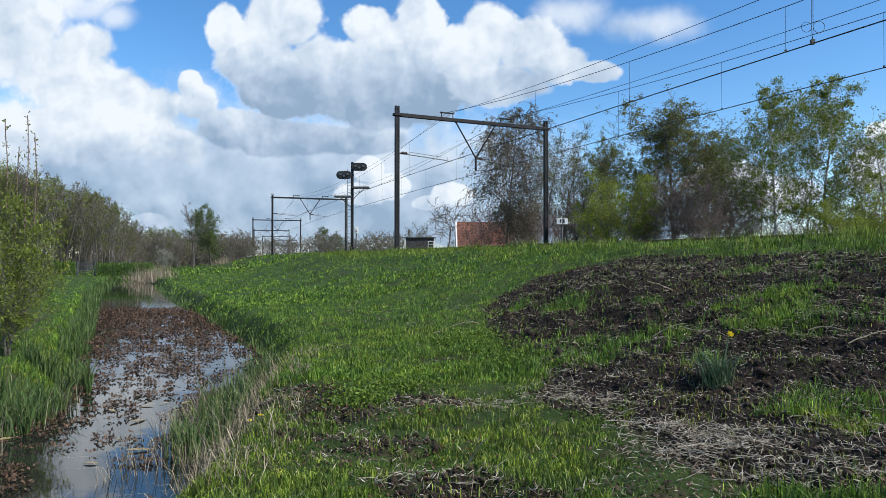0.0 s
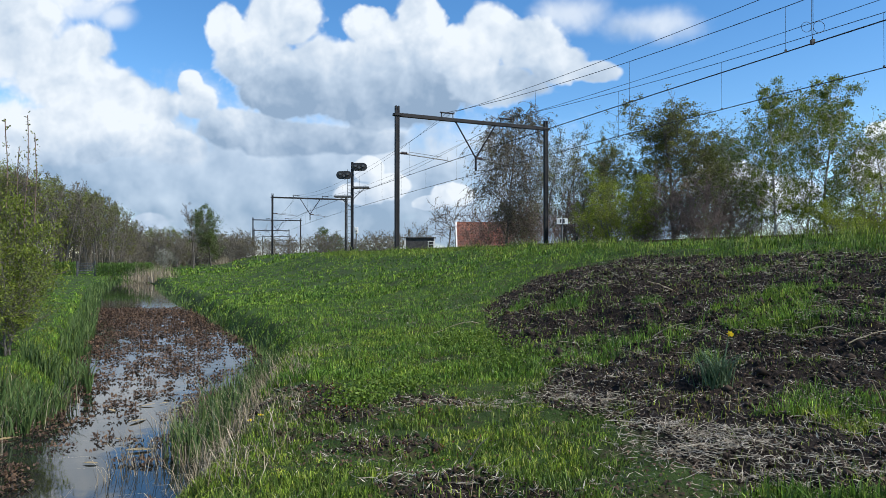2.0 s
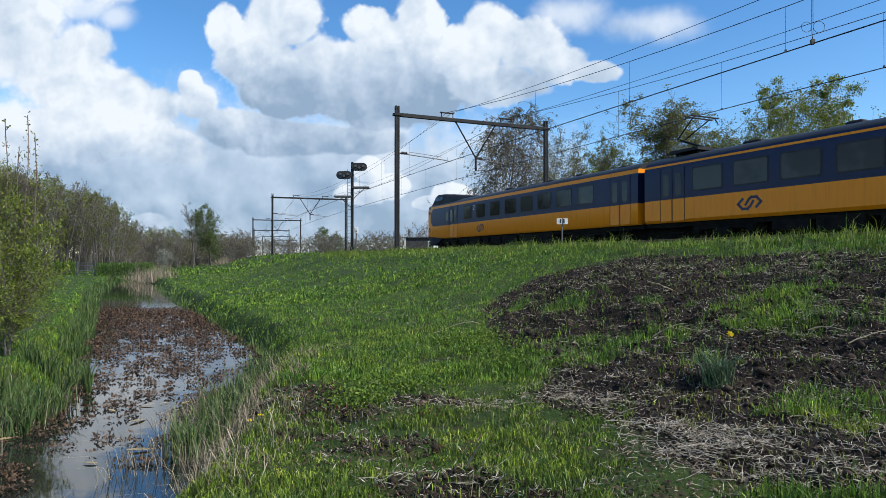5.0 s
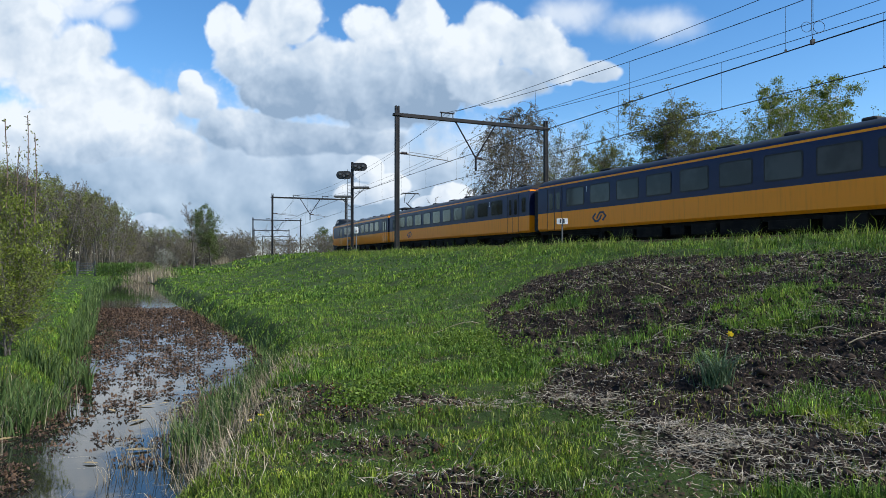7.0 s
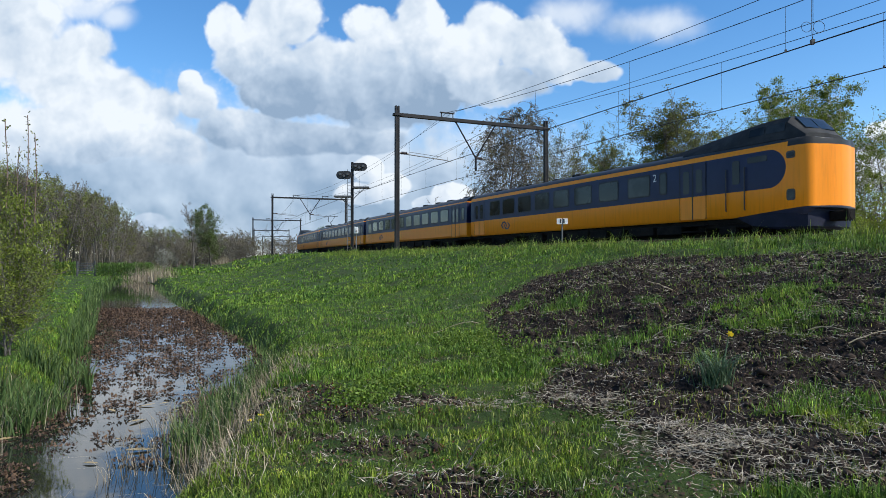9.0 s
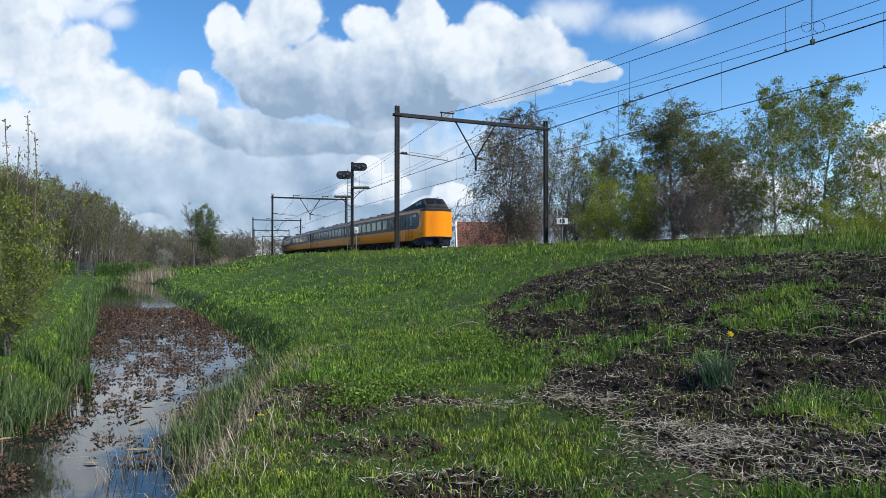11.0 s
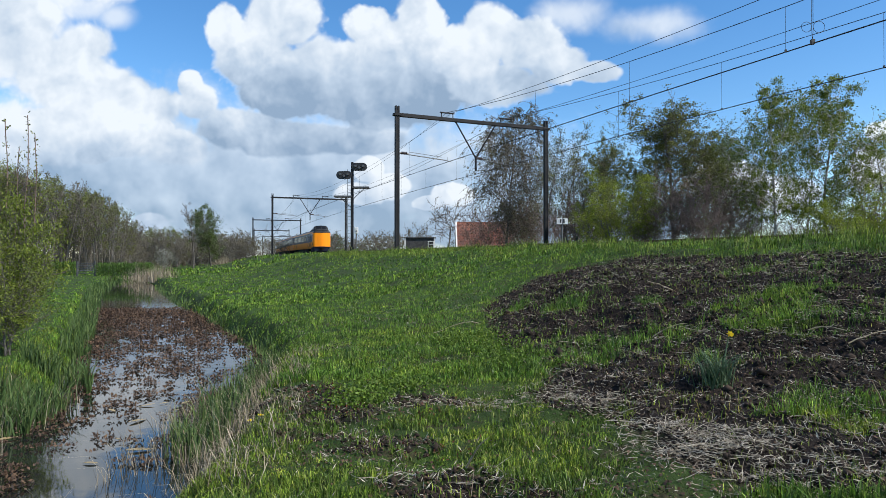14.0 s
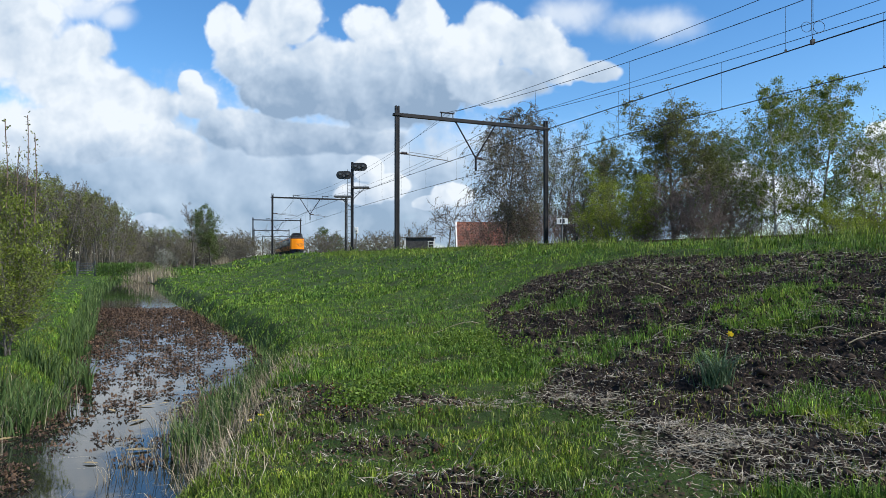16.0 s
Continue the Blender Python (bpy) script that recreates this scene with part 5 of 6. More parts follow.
def build_litter():
    """Dead water plants on the ditch, straw and clods on the earth."""
    rng = np.random.default_rng(6)
    n = 60000
    y = 4.5 + 26 * rng.uniform(0, 1, n) ** 1.2
    l, r = ditch_edges(y)
    x = l + (r - l) * rng.uniform(0.0, 1.0, n)
    dens = np.interp(y, [4.5, 8.0, 9.5, 13, 17, 24, 26, 27.5], [0.12, 0.22, 0.34, 0.38, 0.42, 0.52, 0.46, -0.3])
    m = 0.5 + 0.55 * patch(x, y, 1.3, 2.0) + 0.75 * patch(x, y, 4.2, 8.0)
    ok = m < dens * 1.15 + 0.06
    x, y = x[ok], y[ok]
    pts = np.stack([x, y, np.full(len(x), -0.485)], 1)
    c = pts + np.stack([np.zeros(len(x)), np.zeros(len(x)), rng.exponential(0.012, len(x))], 1)
    a = rng.normal(0, 1, c.shape)
    a[:, 2] = np.abs(a[:, 2]) * 0.9
    a /= np.linalg.norm(a, axis=1)[:, None]
    b = np.cross(a, rng.normal(0, 0.6, c.shape) + np.array([0, 0, 1.0]))
    b /= np.linalg.norm(b, axis=1)[:, None]
    k = (rng.uniform(0.025, 0.075, len(x)) * (0.65 + 0.025 * y))[:, None]
    v = np.stack([c, c + a * k * 0.5 + b * k * 0.28, c + a * k, c + a * k * 0.5 - b * k * 0.28], 1).reshape(-1, 3)
    tagged(raw("dead_water_plants", v, np.arange(len(v)).reshape(-1, 4), M["litter"]), "brown dead water plants covering the ditch", "water plants", kind="stuff")
    # straw on the heap
    n = 34000
    x, y = rng.uniform(-3, 10, n), 3.0 + 14 * rng.uniform(0, 1, n) ** 1.7
    keep = soil_mask(x, y) + 0.8 * patch(x, y, 1.3, 12.0) > 0.45
    pale = patch(x, y, 0.55, 21.0) + 0.5 * patch(x, y, 1.7, 3.0)
    keep &= (rng.uniform(0, 1, n) < np.clip(0.25 + 1.3 * pale + 0.45 * step(y, 8.0, 5.5), 0.06, 1.0))
    x, y = x[keep], y[keep]
    # flattened mats of pale straw at the foot of the heap
    for mx, my, r, k in ((1.25, 6.9, 0.22, 120), (1.65, 6.2, 0.28, 170), (1.85, 5.0, 0.25, 330), (2.2, 4.85, 0.3, 330), (2.3, 4.4, 0.3, 220), (2.9, 4.6, 0.4, 140)):
        x, y = np.append(x, rng.normal(mx, r, k)), np.append(y, rng.normal(my, r, k))
    z = surface(x, y) + 0.02
    d = rng.normal(0, 1, (len(x), 3))
    d[:, 2] = np.abs(d[:, 2]) * 0.18 + 0.02
    d /= np.linalg.norm(d, axis=1)[:, None]
    ln = rng.lognormal(-3.0, 0.5, len(x))
    p = np.stack([x, y, z], 1)
    q = p + d * ln[:, None]
    bend = q + (d + rng.normal(0, 0.5, d.shape) * np.array([1, 1, 0.3])) * ln[:, None] * 0.6
    segs = np.concatenate([np.column_stack([p, q, np.full(len(x), 0.0026), np.full(len(x), 0.0024)]), np.column_stack([q, bend, np.full(len(x), 0.003), np.full(len(x), 0.0015)])])
    v, f = twig_mesh(segs)
    tagged(raw("straw", v, f, M["straw_pale"]), "pale dry straw scattered over the bare earth", "straw", kind="stuff")
    # clods
    n = 60000
    x, y = rng.uniform(-2.5, 11, n), rng.uniform(3.0, 17.5, n)
    keep = soil_mask(x, y) > 0.35
    x, y = x[keep], y[keep]
    c = np.stack([x, y, surface(x, y) + 0.010], 1)
    octa = np.array([(1, 0, 0), (0, 1, 0), (-1, 0, 0), (0, -1, 0), (0, 0, 0.8), (0, 0, -0.8)])
    k = rng.lognormal(-4.2, 0.5, len(x))[:, None, None]
    v = (c[:, None, :] + octa[None] * k * rng.uniform(0.5, 1.4, (len(x), 6, 3))).reshape(-1, 3)
    f = np.concatenate([(np.arange(len(x)) * 6)[:, None] + np.array([t]) for t in ((0, 1, 4), (1, 2, 4), (2, 3, 4), (3, 0, 4), (1, 0, 5), (2, 1, 5), (3, 2, 5), (0, 3, 5))])
    tagged(raw("earth_clods", v, f, M["clod"]), "dark crumbly clods of earth on the heap", "earth", kind="stuff")
    # crumbled litter over heap and lawn
    n = 150000
    x, y = rng.uniform(-4, 10, n), 2.8 + 14.5 * rng.uniform(0, 1, n) ** 1.6
    so = soil_mask(x, y)
    bare = patch(x, y, 0.8, 31.0) > 0.15
    keep = (ditch_distance(x, y) > 0.3) & (across(x, y) < -7) & (rng.uniform(0, 1, n) < np.where(so > 0.3, 1.0, np.where(bare, 0.7, 0.16)))
    x, y = x[keep], y[keep]
    c = np.stack([x, y, surface(x, y) + 0.012], 1)
    pale = rng.uniform(0, 1, len(x)) < 0.33 + 0.42 * (np.hypot(x - 1.9, y - 5.3) < 0.55) + 0.3 * (np.hypot(x - 2.6, y - 4.7) < 0.6) + 0.25 * (np.hypot(x - 1.7, y - 7.0) < 0.6)
    for name, label, mat, sel, lo, hi, nar in (("crumbled_litter", "brown crumbled plant litter over the ground", M["litter"], ~pale, 0.012, 0.034, 0.45), ("straw_bits", "short pale straw bits strewn over the ground", M["straw_pale"], pale, 0.03, 0.085, 0.05)):
        v, f = flakes(rng, c[sel], lo, hi, nar)
        tagged(raw(name, v, f, mat), label, "litter", kind="stuff")
    # bright low weeds
    cs = [(0.73, 9.6, 0.5, 0.35), (0.9, 8.9, 0.4, 0.15), (-0.55, 7.6, 0.55, 0.12), (-0.9, 7.1, 0.4, 0.1), (0.2, 10.7, 0.4, 0.2)]
    pts = np.concatenate([np.stack([rng.normal(a, r / 2, 1500), rng.normal(b, q + 0.1, 1500), np.zeros(1500)], 1) for a, b, r, q in cs])
    pts[:, 2] = height(pts[:, 0], pts[:, 1]) + rng.exponential(0.05, len(pts))
    v, f = leaf_cloud(rng, pts, 0.032, 0.02, 7500, narrow=0.9)
    tagged(raw("low_weeds", v, f, M["weed"]), "bright yellow-green ground weeds beside the heap", "weeds", kind="stuff")
    cs = [(-1.35, 7.3), (-0.15, 6.3), (-1.2, 6.6), (-0.0, 5.2)]
    pts = np.concatenate([np.stack([rng.normal(a, 0.16, 60), rng.normal(b, 0.1, 60), np.zeros(60)], 1) for a, b in cs])
    pts[:, 2] = height(pts[:, 0], pts[:, 1]) + rng.exponential(0.03, len(pts))
    v, f = leaf_cloud(rng, pts, 0.03, 0.02, 260, narrow=0.5)
    tagged(raw("red_seedlings", v, f, M["red_leaf"]), "reddish seedlings among the short grass", "weeds", kind="stuff")


build_litter()


# ---- signal and trackside things ----
def sight(column, row, depth):
    """The place at that depth on a line of sight."""
    return Vector((side(column) * depth, depth, 1.6 + (457 - row) / 1126 * depth))


M["galv_dark"] = material("weathered_steel", mottled((0.05, 0.052, 0.055), (0.09, 0.09, 0.09), 3.0, 25.0), 0.6, 0.3)
M["lamp"] = material("lamp_lens_unlit", mottled((0.05, 0.05, 0.055), (0.09, 0.09, 0.09), 6.0), 0.2)


def build_signal():
    d = 52.0
    base = sight(623.4, 448, d)
    base.z = ground_z(base.x, base.y)
    top = sight(623.4, 287, d).z
    root = new("railway_signal")
    root.matrix_basis = Matrix.Translation((base.x, base.y, 0))
    bm = bmesh.new()
    box(bm, (0, 0, (base.z + top) / 2 - 0.1), (0.20, 0.20, top - base.z + 0.2), bevel=0.02)
    box(bm, (0, 0, base.z + 0.25), (0.36, 0.36, 0.5), bevel=0.03)
    part("post", bm, M["steel"], root)
    u = d / 1126
    for col, row in ((609, 310), (636, 295.5)):
        c = (col - 623.4) * u
        z = 1.6 + (457 - row) * u
        bm = bmesh.new()
        ring = []
        for k in range(24):
            a = 2 * math.pi * k / 24
            ring.append((c + math.copysign(0.30, math.cos(a)) + 0.33 * math.cos(a), 0.33 * math.sin(a) + z))
        f = [bm.verts.new((x, -0.16, zz)) for x, zz in ring]
        g = [bm.verts.new((x, -0.06, zz)) for x, zz in ring]
        bm.faces.new(f)
        bm.faces.new(g[::-1])
        for k in range(24):
            bm.faces.new((f[k], g[k], g[(k + 1) % 24], f[(k + 1) % 24]))
        bmesh.ops.recalc_face_normals(bm, faces=bm.faces[:])
        head = part("signal_head", bm, M["black"], root, "oval black signal head")
        for dx, dz in ((-0.30, 0.05), (0.02, -0.10), (0.32, 0.05)):
            bm = bmesh.new()
            rod(bm, (c + dx, -0.15, z + dz), (c + dx, -0.34, z + dz), 0.11, sides=14)
            hood = part("lamp_hood", bm, M["galv_dark"], head, "grey lamp hood")
            bm = bmesh.new()
            rod(bm, (c + dx, -0.34, z + dz), (c + dx, -0.35, z + dz), 0.085, sides=14)
            part("lens", bm, M["lamp"], head, "unlit lens")
        bm = bmesh.new()
        box(bm, (c / 2, 0.0, z), (abs(c), 0.08, 0.08))
        part("bracket", bm, M["steel"], root)
    for c0, c1, row in ((624, 654, 333), (592, 623, 349)):
        z = 1.6 + (457 - row) * u
        a, b = (c0 - 623.4) * u, (c1 - 623.4) * u
        bm = bmesh.new()
        for k in range(5):
            box(bm, ((a + b) / 2, -0.3 + 0.15 * k, z), (b - a, 0.10, 0.06))
        box(bm, ((a + b) / 2, -0.36, z + 0.04), (b - a, 0.03, 0.12))
        w = a + (b - a) * (0.7 if a > -0.2 else 0.3)
        rod(bm, (w, 0, z), (0, 0, z - 0.95), 0.03)
        part("platform", bm, M["galv_dark"], root, "steel service platform")
    bm = bmesh.new()
    zl, zt = base.z + 0.2, 1.6 + (457 - 300) * u
    lx = (618 - 623.4) * u
    for dx in (-0.14, 0.14):
        rod(bm, (lx + dx, -0.05, zl), (lx + dx, -0.05, zt), 0.02)
    z = zl
    while z < zt:
        rod(bm, (lx - 0.14, -0.05, z), (lx + 0.14, -0.05, z), 0.014)
        z += 0.28
    part("ladder", bm, M["zinc"], root, "pale steel ladder")
    tagged(root, "tall black signal post with two oval heads and ladder", "railway signal")
    # small white box on a post
    q = sight(630.5, 410, 50.0)
    gz = ground_z(q.x, q.y)
    root = new("trackside_box")
    root.matrix_basis = Matrix.Translation((q.x, q.y, 0))
    bm = bmesh.new()
    rod(bm, (0, 0, gz - 0.1), (0, 0, q.z), 0.05)
    part("post", bm, M["zinc"], root)
    bm = bmesh.new()
    box(bm, (0, -0.02, q.z + 0.1), (0.30, 0.22, 0.52), bevel=0.03)
    part("cabinet", bm, M["white"], root, "small white cabinet")
    bm = bmesh.new()
    box(bm, (0, -0.14, q.z + 0.02), (0.09, 0.02, 0.12))
    part("plate", bm, M["black"], root)
    tagged(root, "small white cabinet on a grey post beside the signal", "trackside box")
    # distance sign
    q = sight(995, 392, 26.4)
    gz = ground_z(q.x, q.y)
    root = new("track_sign")
    root.matrix_basis = Matrix.Translation((q.x, q.y, 0)) @ pose(0, 0, 0, 0, 0, -8)
    bm = bmesh.new()
    rod(bm, (0, 0, gz - 0.1), (0, 0, q.z + 0.12), 0.03)
    part("post", bm, M["zinc"], root)
    for dx in (-0.125, 0.125):
        bm = bmesh.new()
        box(bm, (dx, -0.045, q.z), (0.20, 0.02, 0.24), bevel=0.008)
        pl = part("plate", bm, M["white"], root, "white sign plate")
        bm = bmesh.new()
        box(bm, (dx * 0.55, -0.058, q.z + 0.01), (0.06, 0.006, 0.17))
        part("mark", bm, M["black"], pl, "black bar")
    tagged(root, "white two-part track sign on a thin grey post", "sign")


build_signal()


# ---- buildings ----
def tile_paint(n, v):
    c = varied([(0.12, 0.042, 0.028), (0.20, 0.065, 0.038), (0.27, 0.10, 0.06), (0.10, 0.045, 0.035)], 0.25)(n, v)
    return n.mix(n.smooth(n.noise(v, 0.7, 5.0, 0.65), 0.45, 0.7), c, (0.10, 0.055, 0.04))


M["tile"] = material("red_roof_tiles", tile_paint, 0.85, coords="World")
M["brick"] = material("brown_brick", varied([(0.16, 0.06, 0.04), (0.22, 0.09, 0.06), (0.12, 0.05, 0.04)], 0.25), 0.9)
M["mortar"] = material("mortar", mottled((0.20, 0.18, 0.16), (0.28, 0.26, 0.23), 5.0), 0.95)
M["board"] = material("dark_boards", mottled((0.035, 0.035, 0.037), (0.07, 0.068, 0.066), 3.0, 18.0), 0.85, coords="World")


def build_house():
    x0, x1, yr, ye, zr, ze = 1.55, 8.4, 75.5, 71.5, 5.75, 2.45
    root = new("farmhouse")
    bm = bmesh.new()
    box(bm, ((x0 + x1) / 2, (ye + 2 * yr - ye) / 2, 1.2), (x1 - x0 - 0.5, 2 * (yr - ye) - 0.6, 2.6))
    w = part("wall", bm, M["mortar"], root, "brown brick wall")
    vs, fs = [], []
    rng = random.Random(3)
    for r in range(32):
        x = x0 + 0.25 + (0.11 if r % 2 else 0)
        while x < x1 - 0.35:
            z = 0.1 + r * 0.075
            a = len(vs)
            vs += [(x, ye + 0.28, z), (x + 0.2, ye + 0.28, z), (x + 0.2, ye + 0.28, z + 0.06), (x, ye + 0.28, z + 0.06)]
            fs.append((a, a + 1, a + 2, a + 3))
            x += 0.215
    raw("bricks", vs, fs, M["brick"], w)["kind"] = "stuff"
    for s in (1, -1):
        n, cols = 17, 34
        vs, fs = [], []
        for r in range(n):
            t0, t1 = r / n, (r + 1.15) / n
            for c in range(cols):
                xa, xb = x0 + (x1 - x0) * c / cols, x0 + (x1 - x0) * (c + 1.02) / cols
                a = len(vs)
                for k in range(5):
                    x = xa + (xb - xa) * k / 4
                    h = 0.035 * math.sin(math.pi * k / 4)
                    for t, lift in ((t0, 0.06), (t1, 0.015)):
                        t = min(t, 1.0)
                        vs.append((x, yr - s * (yr - ye) * (1 - t), ze + (zr - ze) * t + lift + h))
                    if k:
                        fs.append((a + 2 * k - 2, a + 2 * k, a + 2 * k + 1, a + 2 * k - 1))
        roof = raw("roof", vs, fs, M["tile"], root, "red pantile roof")
    bm = bmesh.new()
    for k in range(20):
        x = x0 + (x1 - x0) * (k + 0.5) / 20
        rod(bm, (x - 0.2, yr, zr + 0.03), (x + 0.2, yr, zr + 0.03), 0.11)
    part("ridge", bm, M["tile"], root, "row of ridge tiles")
    for x in (x0, x1):
        for s in (1, -1):
            bm = bmesh.new()
            a, b = Vector((x, yr - s * (yr - ye), ze)), Vector((x, yr, zr))
            d = b - a
            m = Matrix.Translation((a + b) / 2) @ pose(math.copysign(0.0, 1), 0, 0, math.degrees(math.atan2(d.z, d.y)), 0, 0)
            box(bm, (0, 0, 0), (0.16, d.length + 0.2, 0.30), m)
            part("bargeboard", bm, M["white"], root, "white bargeboard")
    tagged(root, "low farmhouse with a red tiled roof behind the railway", "house")
    # dark shed with white corner posts
    root = new("shed")
    x0, x1, y = -4.65, -1.05, 78.0
    for k in range(22):
        bm = bmesh.new()
        box(bm, ((x0 + x1) / 2, y, 0.1 + 0.185 * k), (x1 - x0, 0.05, 0.165), pose(0, 0, 0))
        part("board", bm, M["board"], root)
    for x in (x0, x1):
        bm = bmesh.new()
        box(bm, (x, y - 0.03, 2.1), (0.14, 0.14, 4.3))
        part("corner_post", bm, M["white"], root, "white corner post")
    bm = bmesh.new()
    box(bm, ((x0 + x1) / 2, y + 1.6, 2.0), (x1 - x0, 3.0, 4.0))
    box(bm, ((x0 + x1) / 2, y + 1.5, 4.12), (x1 - x0 + 0.3, 3.4, 0.10))
    part("roof", bm, M["board"], root, "flat dark roof")
    bm = bmesh.new()
    box(bm, (x1 - 0.45, y - 0.05, 3.3), (0.7, 0.06, 0.8))
    f = part("window", bm, M["white"], root, "white window frame")
    bm = bmesh.new()
    for dz in (-0.18, 0.18):
        box(bm, (x1 - 0.45, y - 0.085, 3.3 + dz), (0.55, 0.02, 0.3))
    part("pane", bm, M["glass"], f)
    tagged(root, "dark boarded shed with white corner posts", "shed")
    # board fence among the shrubs
    root = new("board_fence")
    for i in range(9):
        p = spot(side(1003 + i * 6), 44.0)
        bm = bmesh.new()
        box(bm, (p.translation.x, p.translation.y, 1.6), (0.12, 0.06, 3.0 if i % 3 == 0 else 2.4))
        part("slat" if i % 3 else "post", bm, M["board"], root)
    for z in (2.4, 1.2):
        bm = bmesh.new()
        a, b = spot(side(1001), 44.0).translation, spot(side(1053), 44.0).translation
        box(bm, ((a.x + b.x) / 2, 43.95, z), (b.x - a.x, 0.05, 0.12))
        part("rail", bm, M["board"], root)
    tagged(root, "weathered dark board fence among shrubs", "fence")


build_house()


def build_field_edge():
    rng = np.random.default_rng(12)
    # clipped hedge at the end of the field
    for name, c0, c1, d, hgt in (("hedge", 172, 270, 57.0, 1.15), ("hedge", 88, 134, 60.0, 1.2)):
        x0, x1 = side(c0) * d, side(c1) * d
        p = np.stack([rng.uniform(x0, x1, 5000), rng.uniform(d - 0.5, d + 0.5, 5000), rng.uniform(0, 1, 5000) ** 0.7 * hgt], 1)
        root = new(name)
        v, f = leaf_cloud(rng, p, 0.10, 0.05, 7000, narrow=0.7)
        raw("foliage", v, f, M["leaf_hedge"], root)["kind"] = "stuff"
        segs = [(x, d, -0.1, x + rng.normal(0, 0.1), d, hgt * 0.8, 0.03, 0.01) for x in np.arange(x0 + 0.2, x1, 0.4)]
        v, f = twig_mesh(segs)
        raw("stems", v, f, M["bark"], root)
        tagged(root, "clipped green hedge closing the field", "hedge", "hedges at the field end")
    root = new("field_gate")
    a, b = side(137) * 57, side(168) * 57
    for k in range(5):
        bm = bmesh.new()
        rod(bm, (a, 57, 0.25 + 0.22 * k), (b, 57, 0.25 + 0.22 * k), 0.035)
        part("bar", bm, M["zinc"], root)
    for x in (a, b):
        bm = bmesh.new()
        box(bm, (x, 57, 0.65), (0.14, 0.14, 1.4), bevel=0.02)
        part("post", bm, M["galv_dark"], root)
    bm = bmesh.new()
    rod(bm, (a, 57, 0.25), (b, 57, 1.13), 0.03)
    part("brace", bm, M["zinc"], root)
    tagged(root, "grey tubular field gate between hedges", "gate")


M["leaf_hedge"] = leafy("hedge_leaves", [(0.05, 0.10, 0.02), (0.08, 0.15, 0.03), (0.11, 0.19, 0.03)], 0.25, 0.3)
build_field_edge()


# ---- small things ----
def floating(column, row):
    d = 1126 * 2.1 / (row - 457)
    return side(column) * d, d


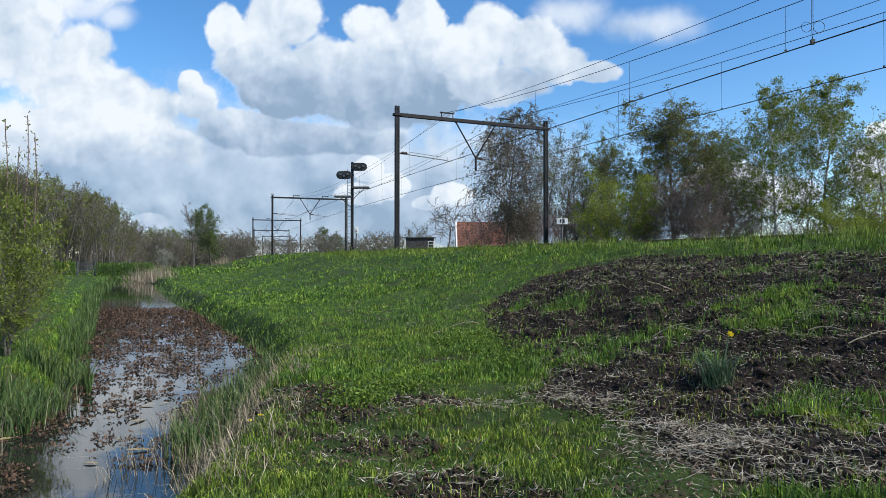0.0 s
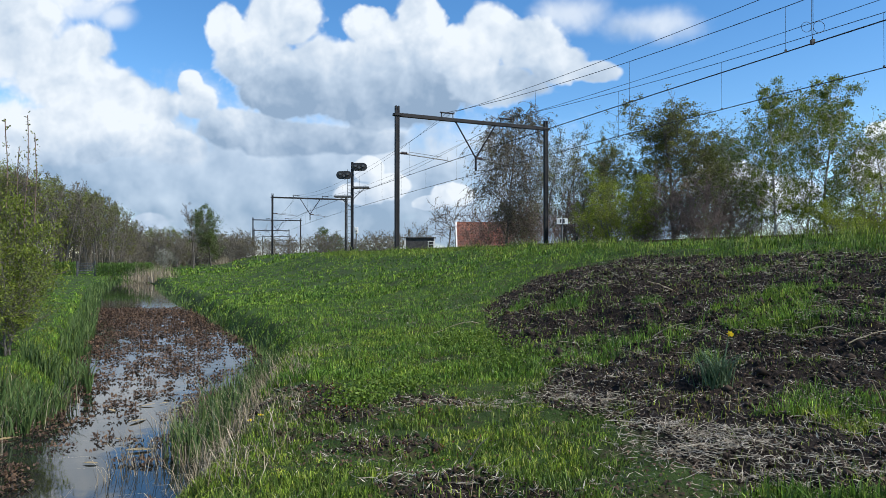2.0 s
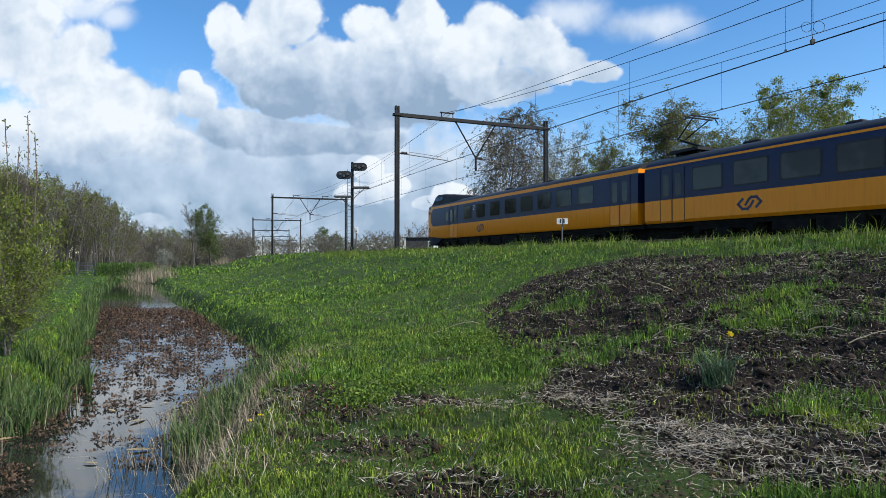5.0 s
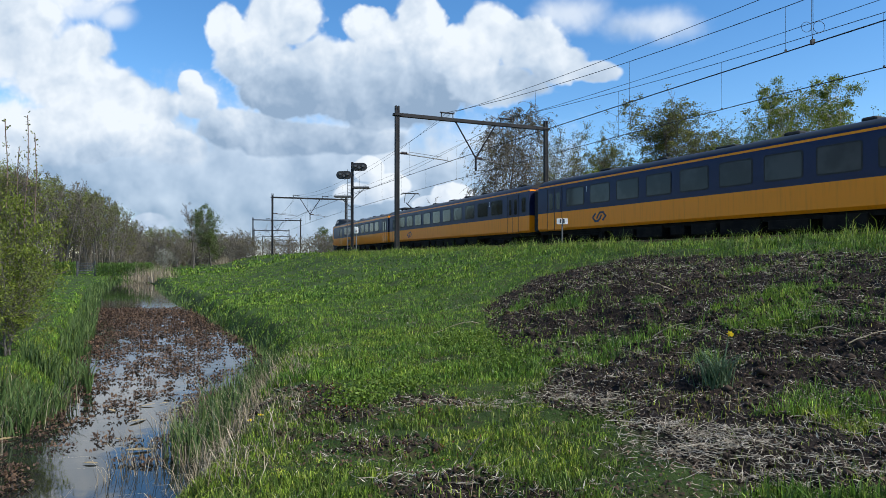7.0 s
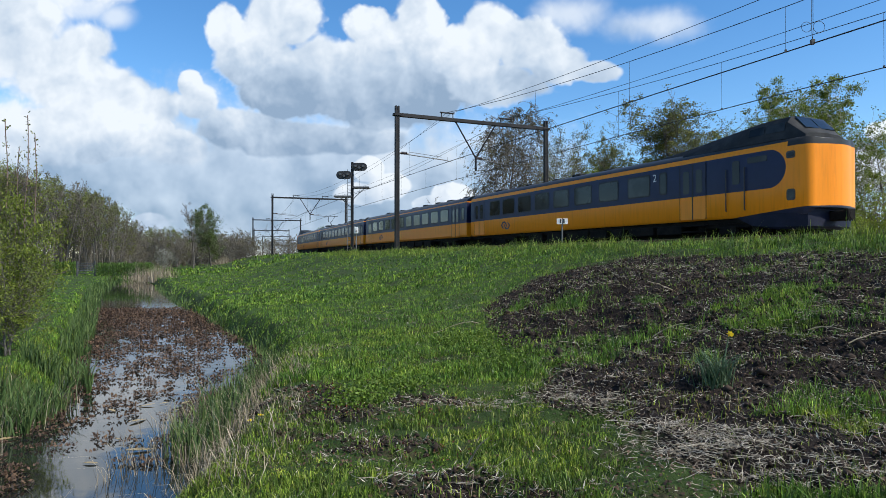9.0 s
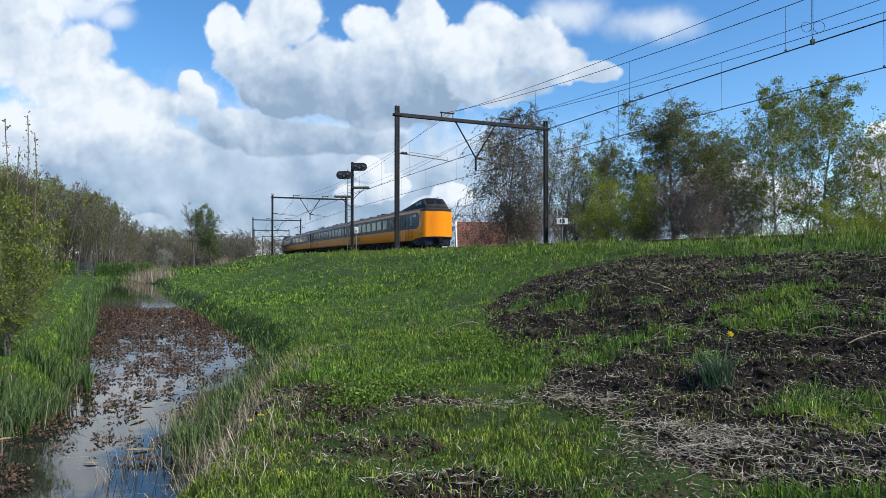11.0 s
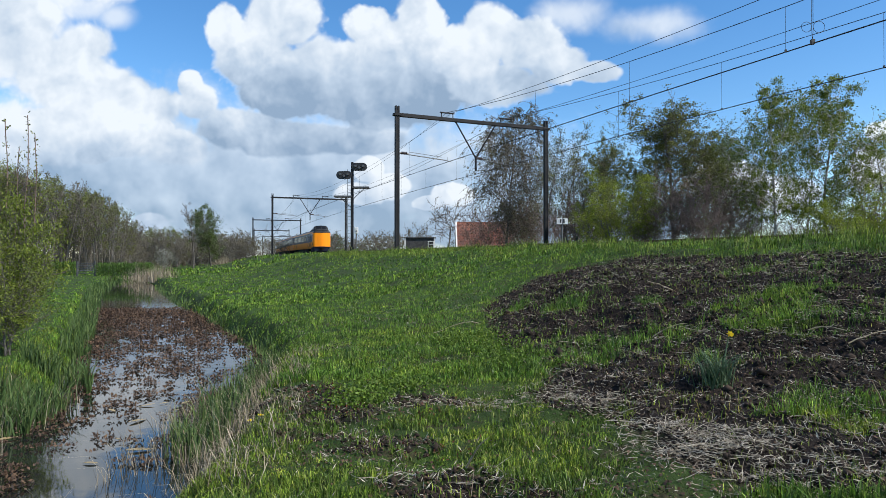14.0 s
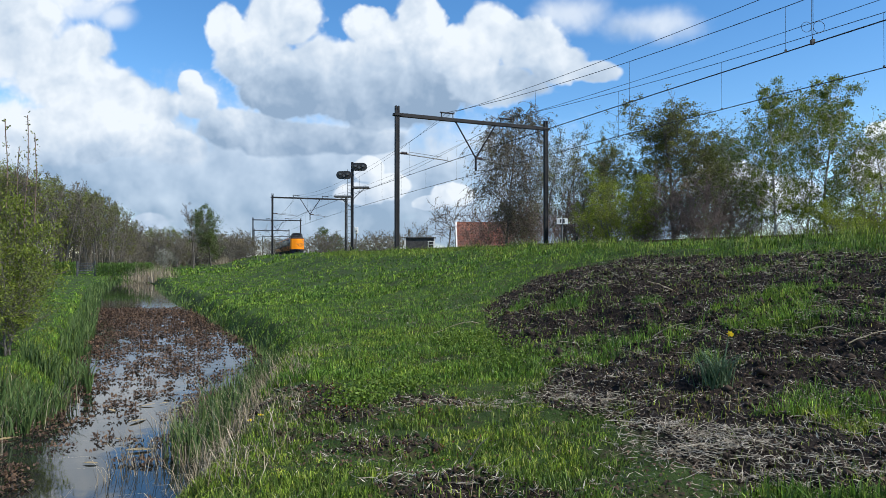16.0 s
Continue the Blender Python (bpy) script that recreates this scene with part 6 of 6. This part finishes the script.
def build_small():
    rng = np.random.default_rng(31)
    first = None
    for col, row, k in ((246, 745, 1.2), (250, 797, 1.5), (310, 727, 0.9), (163, 820, 0.8), (212, 778, 0.6), (95, 722, 0.8), (200, 727, 0.9), (10, 778, 1.4), (262, 718, 1.0), (330, 713, 0.9), (158, 742, 0.7), (292, 714, 0.6)):
        x, y = floating(col, row)
        m = pose(x, y, -0.488, rng.uniform(-6, 6), rng.uniform(-6, 6), rng.uniform(0, 360))
        if first is None:
            bm = bmesh.new()
            pts = [(-0.10, 0.0), (-0.05, 0.026), (0.0, 0.032), (0.06, 0.022), (0.11, 0.0), (0.05, -0.024), (-0.01, -0.03), (-0.06, -0.02)]
            up = [bm.verts.new((a, b, 0.006 + 0.35 * b * b * 10)) for a, b in pts]
            dn = [bm.verts.new((a, b, 0.003 + 0.35 * b * b * 10)) for a, b in pts]
            bm.faces.new(up)
            bm.faces.new(dn[::-1])
            for i in range(8):
                bm.faces.new((up[i], dn[i], dn[(i + 1) % 8], up[(i + 1) % 8]))
            first = part("floating_leaf", bm, M["leaf_yellow"])
            tagged(first, "yellowed dead leaf floating on the ditch", "leaf", "floating leaves")
            c = first
            c.matrix_basis = m
        else:
            c = copy_thing(first, m)
        c.scale = (k, k, k)
    # daffodil clump
    x, y = 2.87, 6.72
    z = ground_z(x, y)
    root = new("daffodil")
    root.matrix_basis = pose(x, y, z)
    n = 130
    r = rng.normal(0, 0.07, (n, 2))
    v, f = blades(rng, r[:, 0], r[:, 1], np.full(n, -0.02), rng.uniform(0.35, 0.62, n), np.full(n, 0.014), rng.uniform(0.35, 1.25, n))
    raw("leaves", v, f, M["daffodil"], root, "blue-green strap leaves")["kind"] = "stuff"
    bm = bmesh.new()
    rod(bm, (0.03, 0, 0), (0.14, -0.02, 0.56), 0.006)
    stem = part("stem", bm, M["daffodil"], root)
    bm = bmesh.new()
    for k in range(6):
        a = 2 * math.pi * k / 6
        q = [bm.verts.new(p) for p in ((0.14, -0.03, 0.56), (0.14 + 0.02 * math.cos(a - 0.5), -0.035, 0.56 + 0.02 * math.sin(a - 0.5)), (0.14 + 0.042 * math.cos(a), -0.04, 0.56 + 0.042 * math.sin(a)), (0.14 + 0.02 * math.cos(a + 0.5), -0.035, 0.56 + 0.02 * math.sin(a + 0.5)))]
        bm.faces.new(q)
    rod(bm, (0.14, -0.03, 0.56), (0.14, -0.075, 0.555), 0.012, 0.022, 10)
    part("flower", bm, M["petal"], root, "single yellow trumpet flower")
    tagged(root, "daffodil clump with one yellow flower on bare earth", "daffodil")
    # dandelions
    first = None
    for col, row in ((444, 773), (463, 773)):
        d = 1126 * 1.72 / (row - 457)
        x = side(col) * d
        m = pose(x, d, ground_z(x, d))
        if first is None:
            first = new("dandelion")
            bm = bmesh.new()
            rod(bm, (0, 0, 0), (0, 0, 0.09), 0.004)
            part("stem", bm, M["reed"], first)
            bm = bmesh.new()
            for k in range(22):
                a = 2 * math.pi * k / 11
                rr = 0.026 if k < 11 else 0.014
                q = [bm.verts.new((w * math.cos(a + e), w * math.sin(a + e), h)) for w, e, h in ((0.002, 0, 0.088), (rr, -0.22, 0.10 + 0.006 * (k > 10)), (rr * 1.1, 0.0, 0.10), (rr, 0.22, 0.10 + 0.006 * (k > 10)))]
                bm.faces.new(q)
            part("flower", bm, M["petal"], first, "yellow flower head")
            first.matrix_basis = m
            tagged(first, "small yellow dandelion in the short grass", "dandelion", "dandelions")
        else:
            copy_thing(first, m)
    # dry sticks on the heap
    for i, (col, row, d, ln, turn) in enumerate(((1152, 605, 8.6, 0.5, 70), (1090, 690, 7.2, 0.7, 20), (850, 550, 11.6, 0.9, 160), (1500, 610, 7.0, 0.6, 50), (1190, 480, 10.4, 0.6, 140), (825, 860, 4.6, 0.35, 80), (1430, 590, 7.6, 0.4, 60), (1560, 720, 5.6, 0.4, 95))):
        x = side(col) * d
        segs = []
        z = ground_z(x, d) + 0.05
        a = radians(turn)
        limb(rng, segs, np.array([x, d, z]), np.array([math.cos(a), -0.2, abs(math.sin(a)) * 0.5]), ln, 0.009, 0.003, 6, 0.10, -0.06)
        v, f = twig_mesh(segs)
        tagged(raw("dry_stick", v, f, M["straw"]), "pale dry stick lying on the earth heap", "stick", "dry sticks")


build_small()


# ---- what moves ----
def motions():
    for car, offset, back in CARS:
        walk(car, [(t / 2, car_pose(tail(t / 2) + offset, back)) for t in range(33)])


motions()
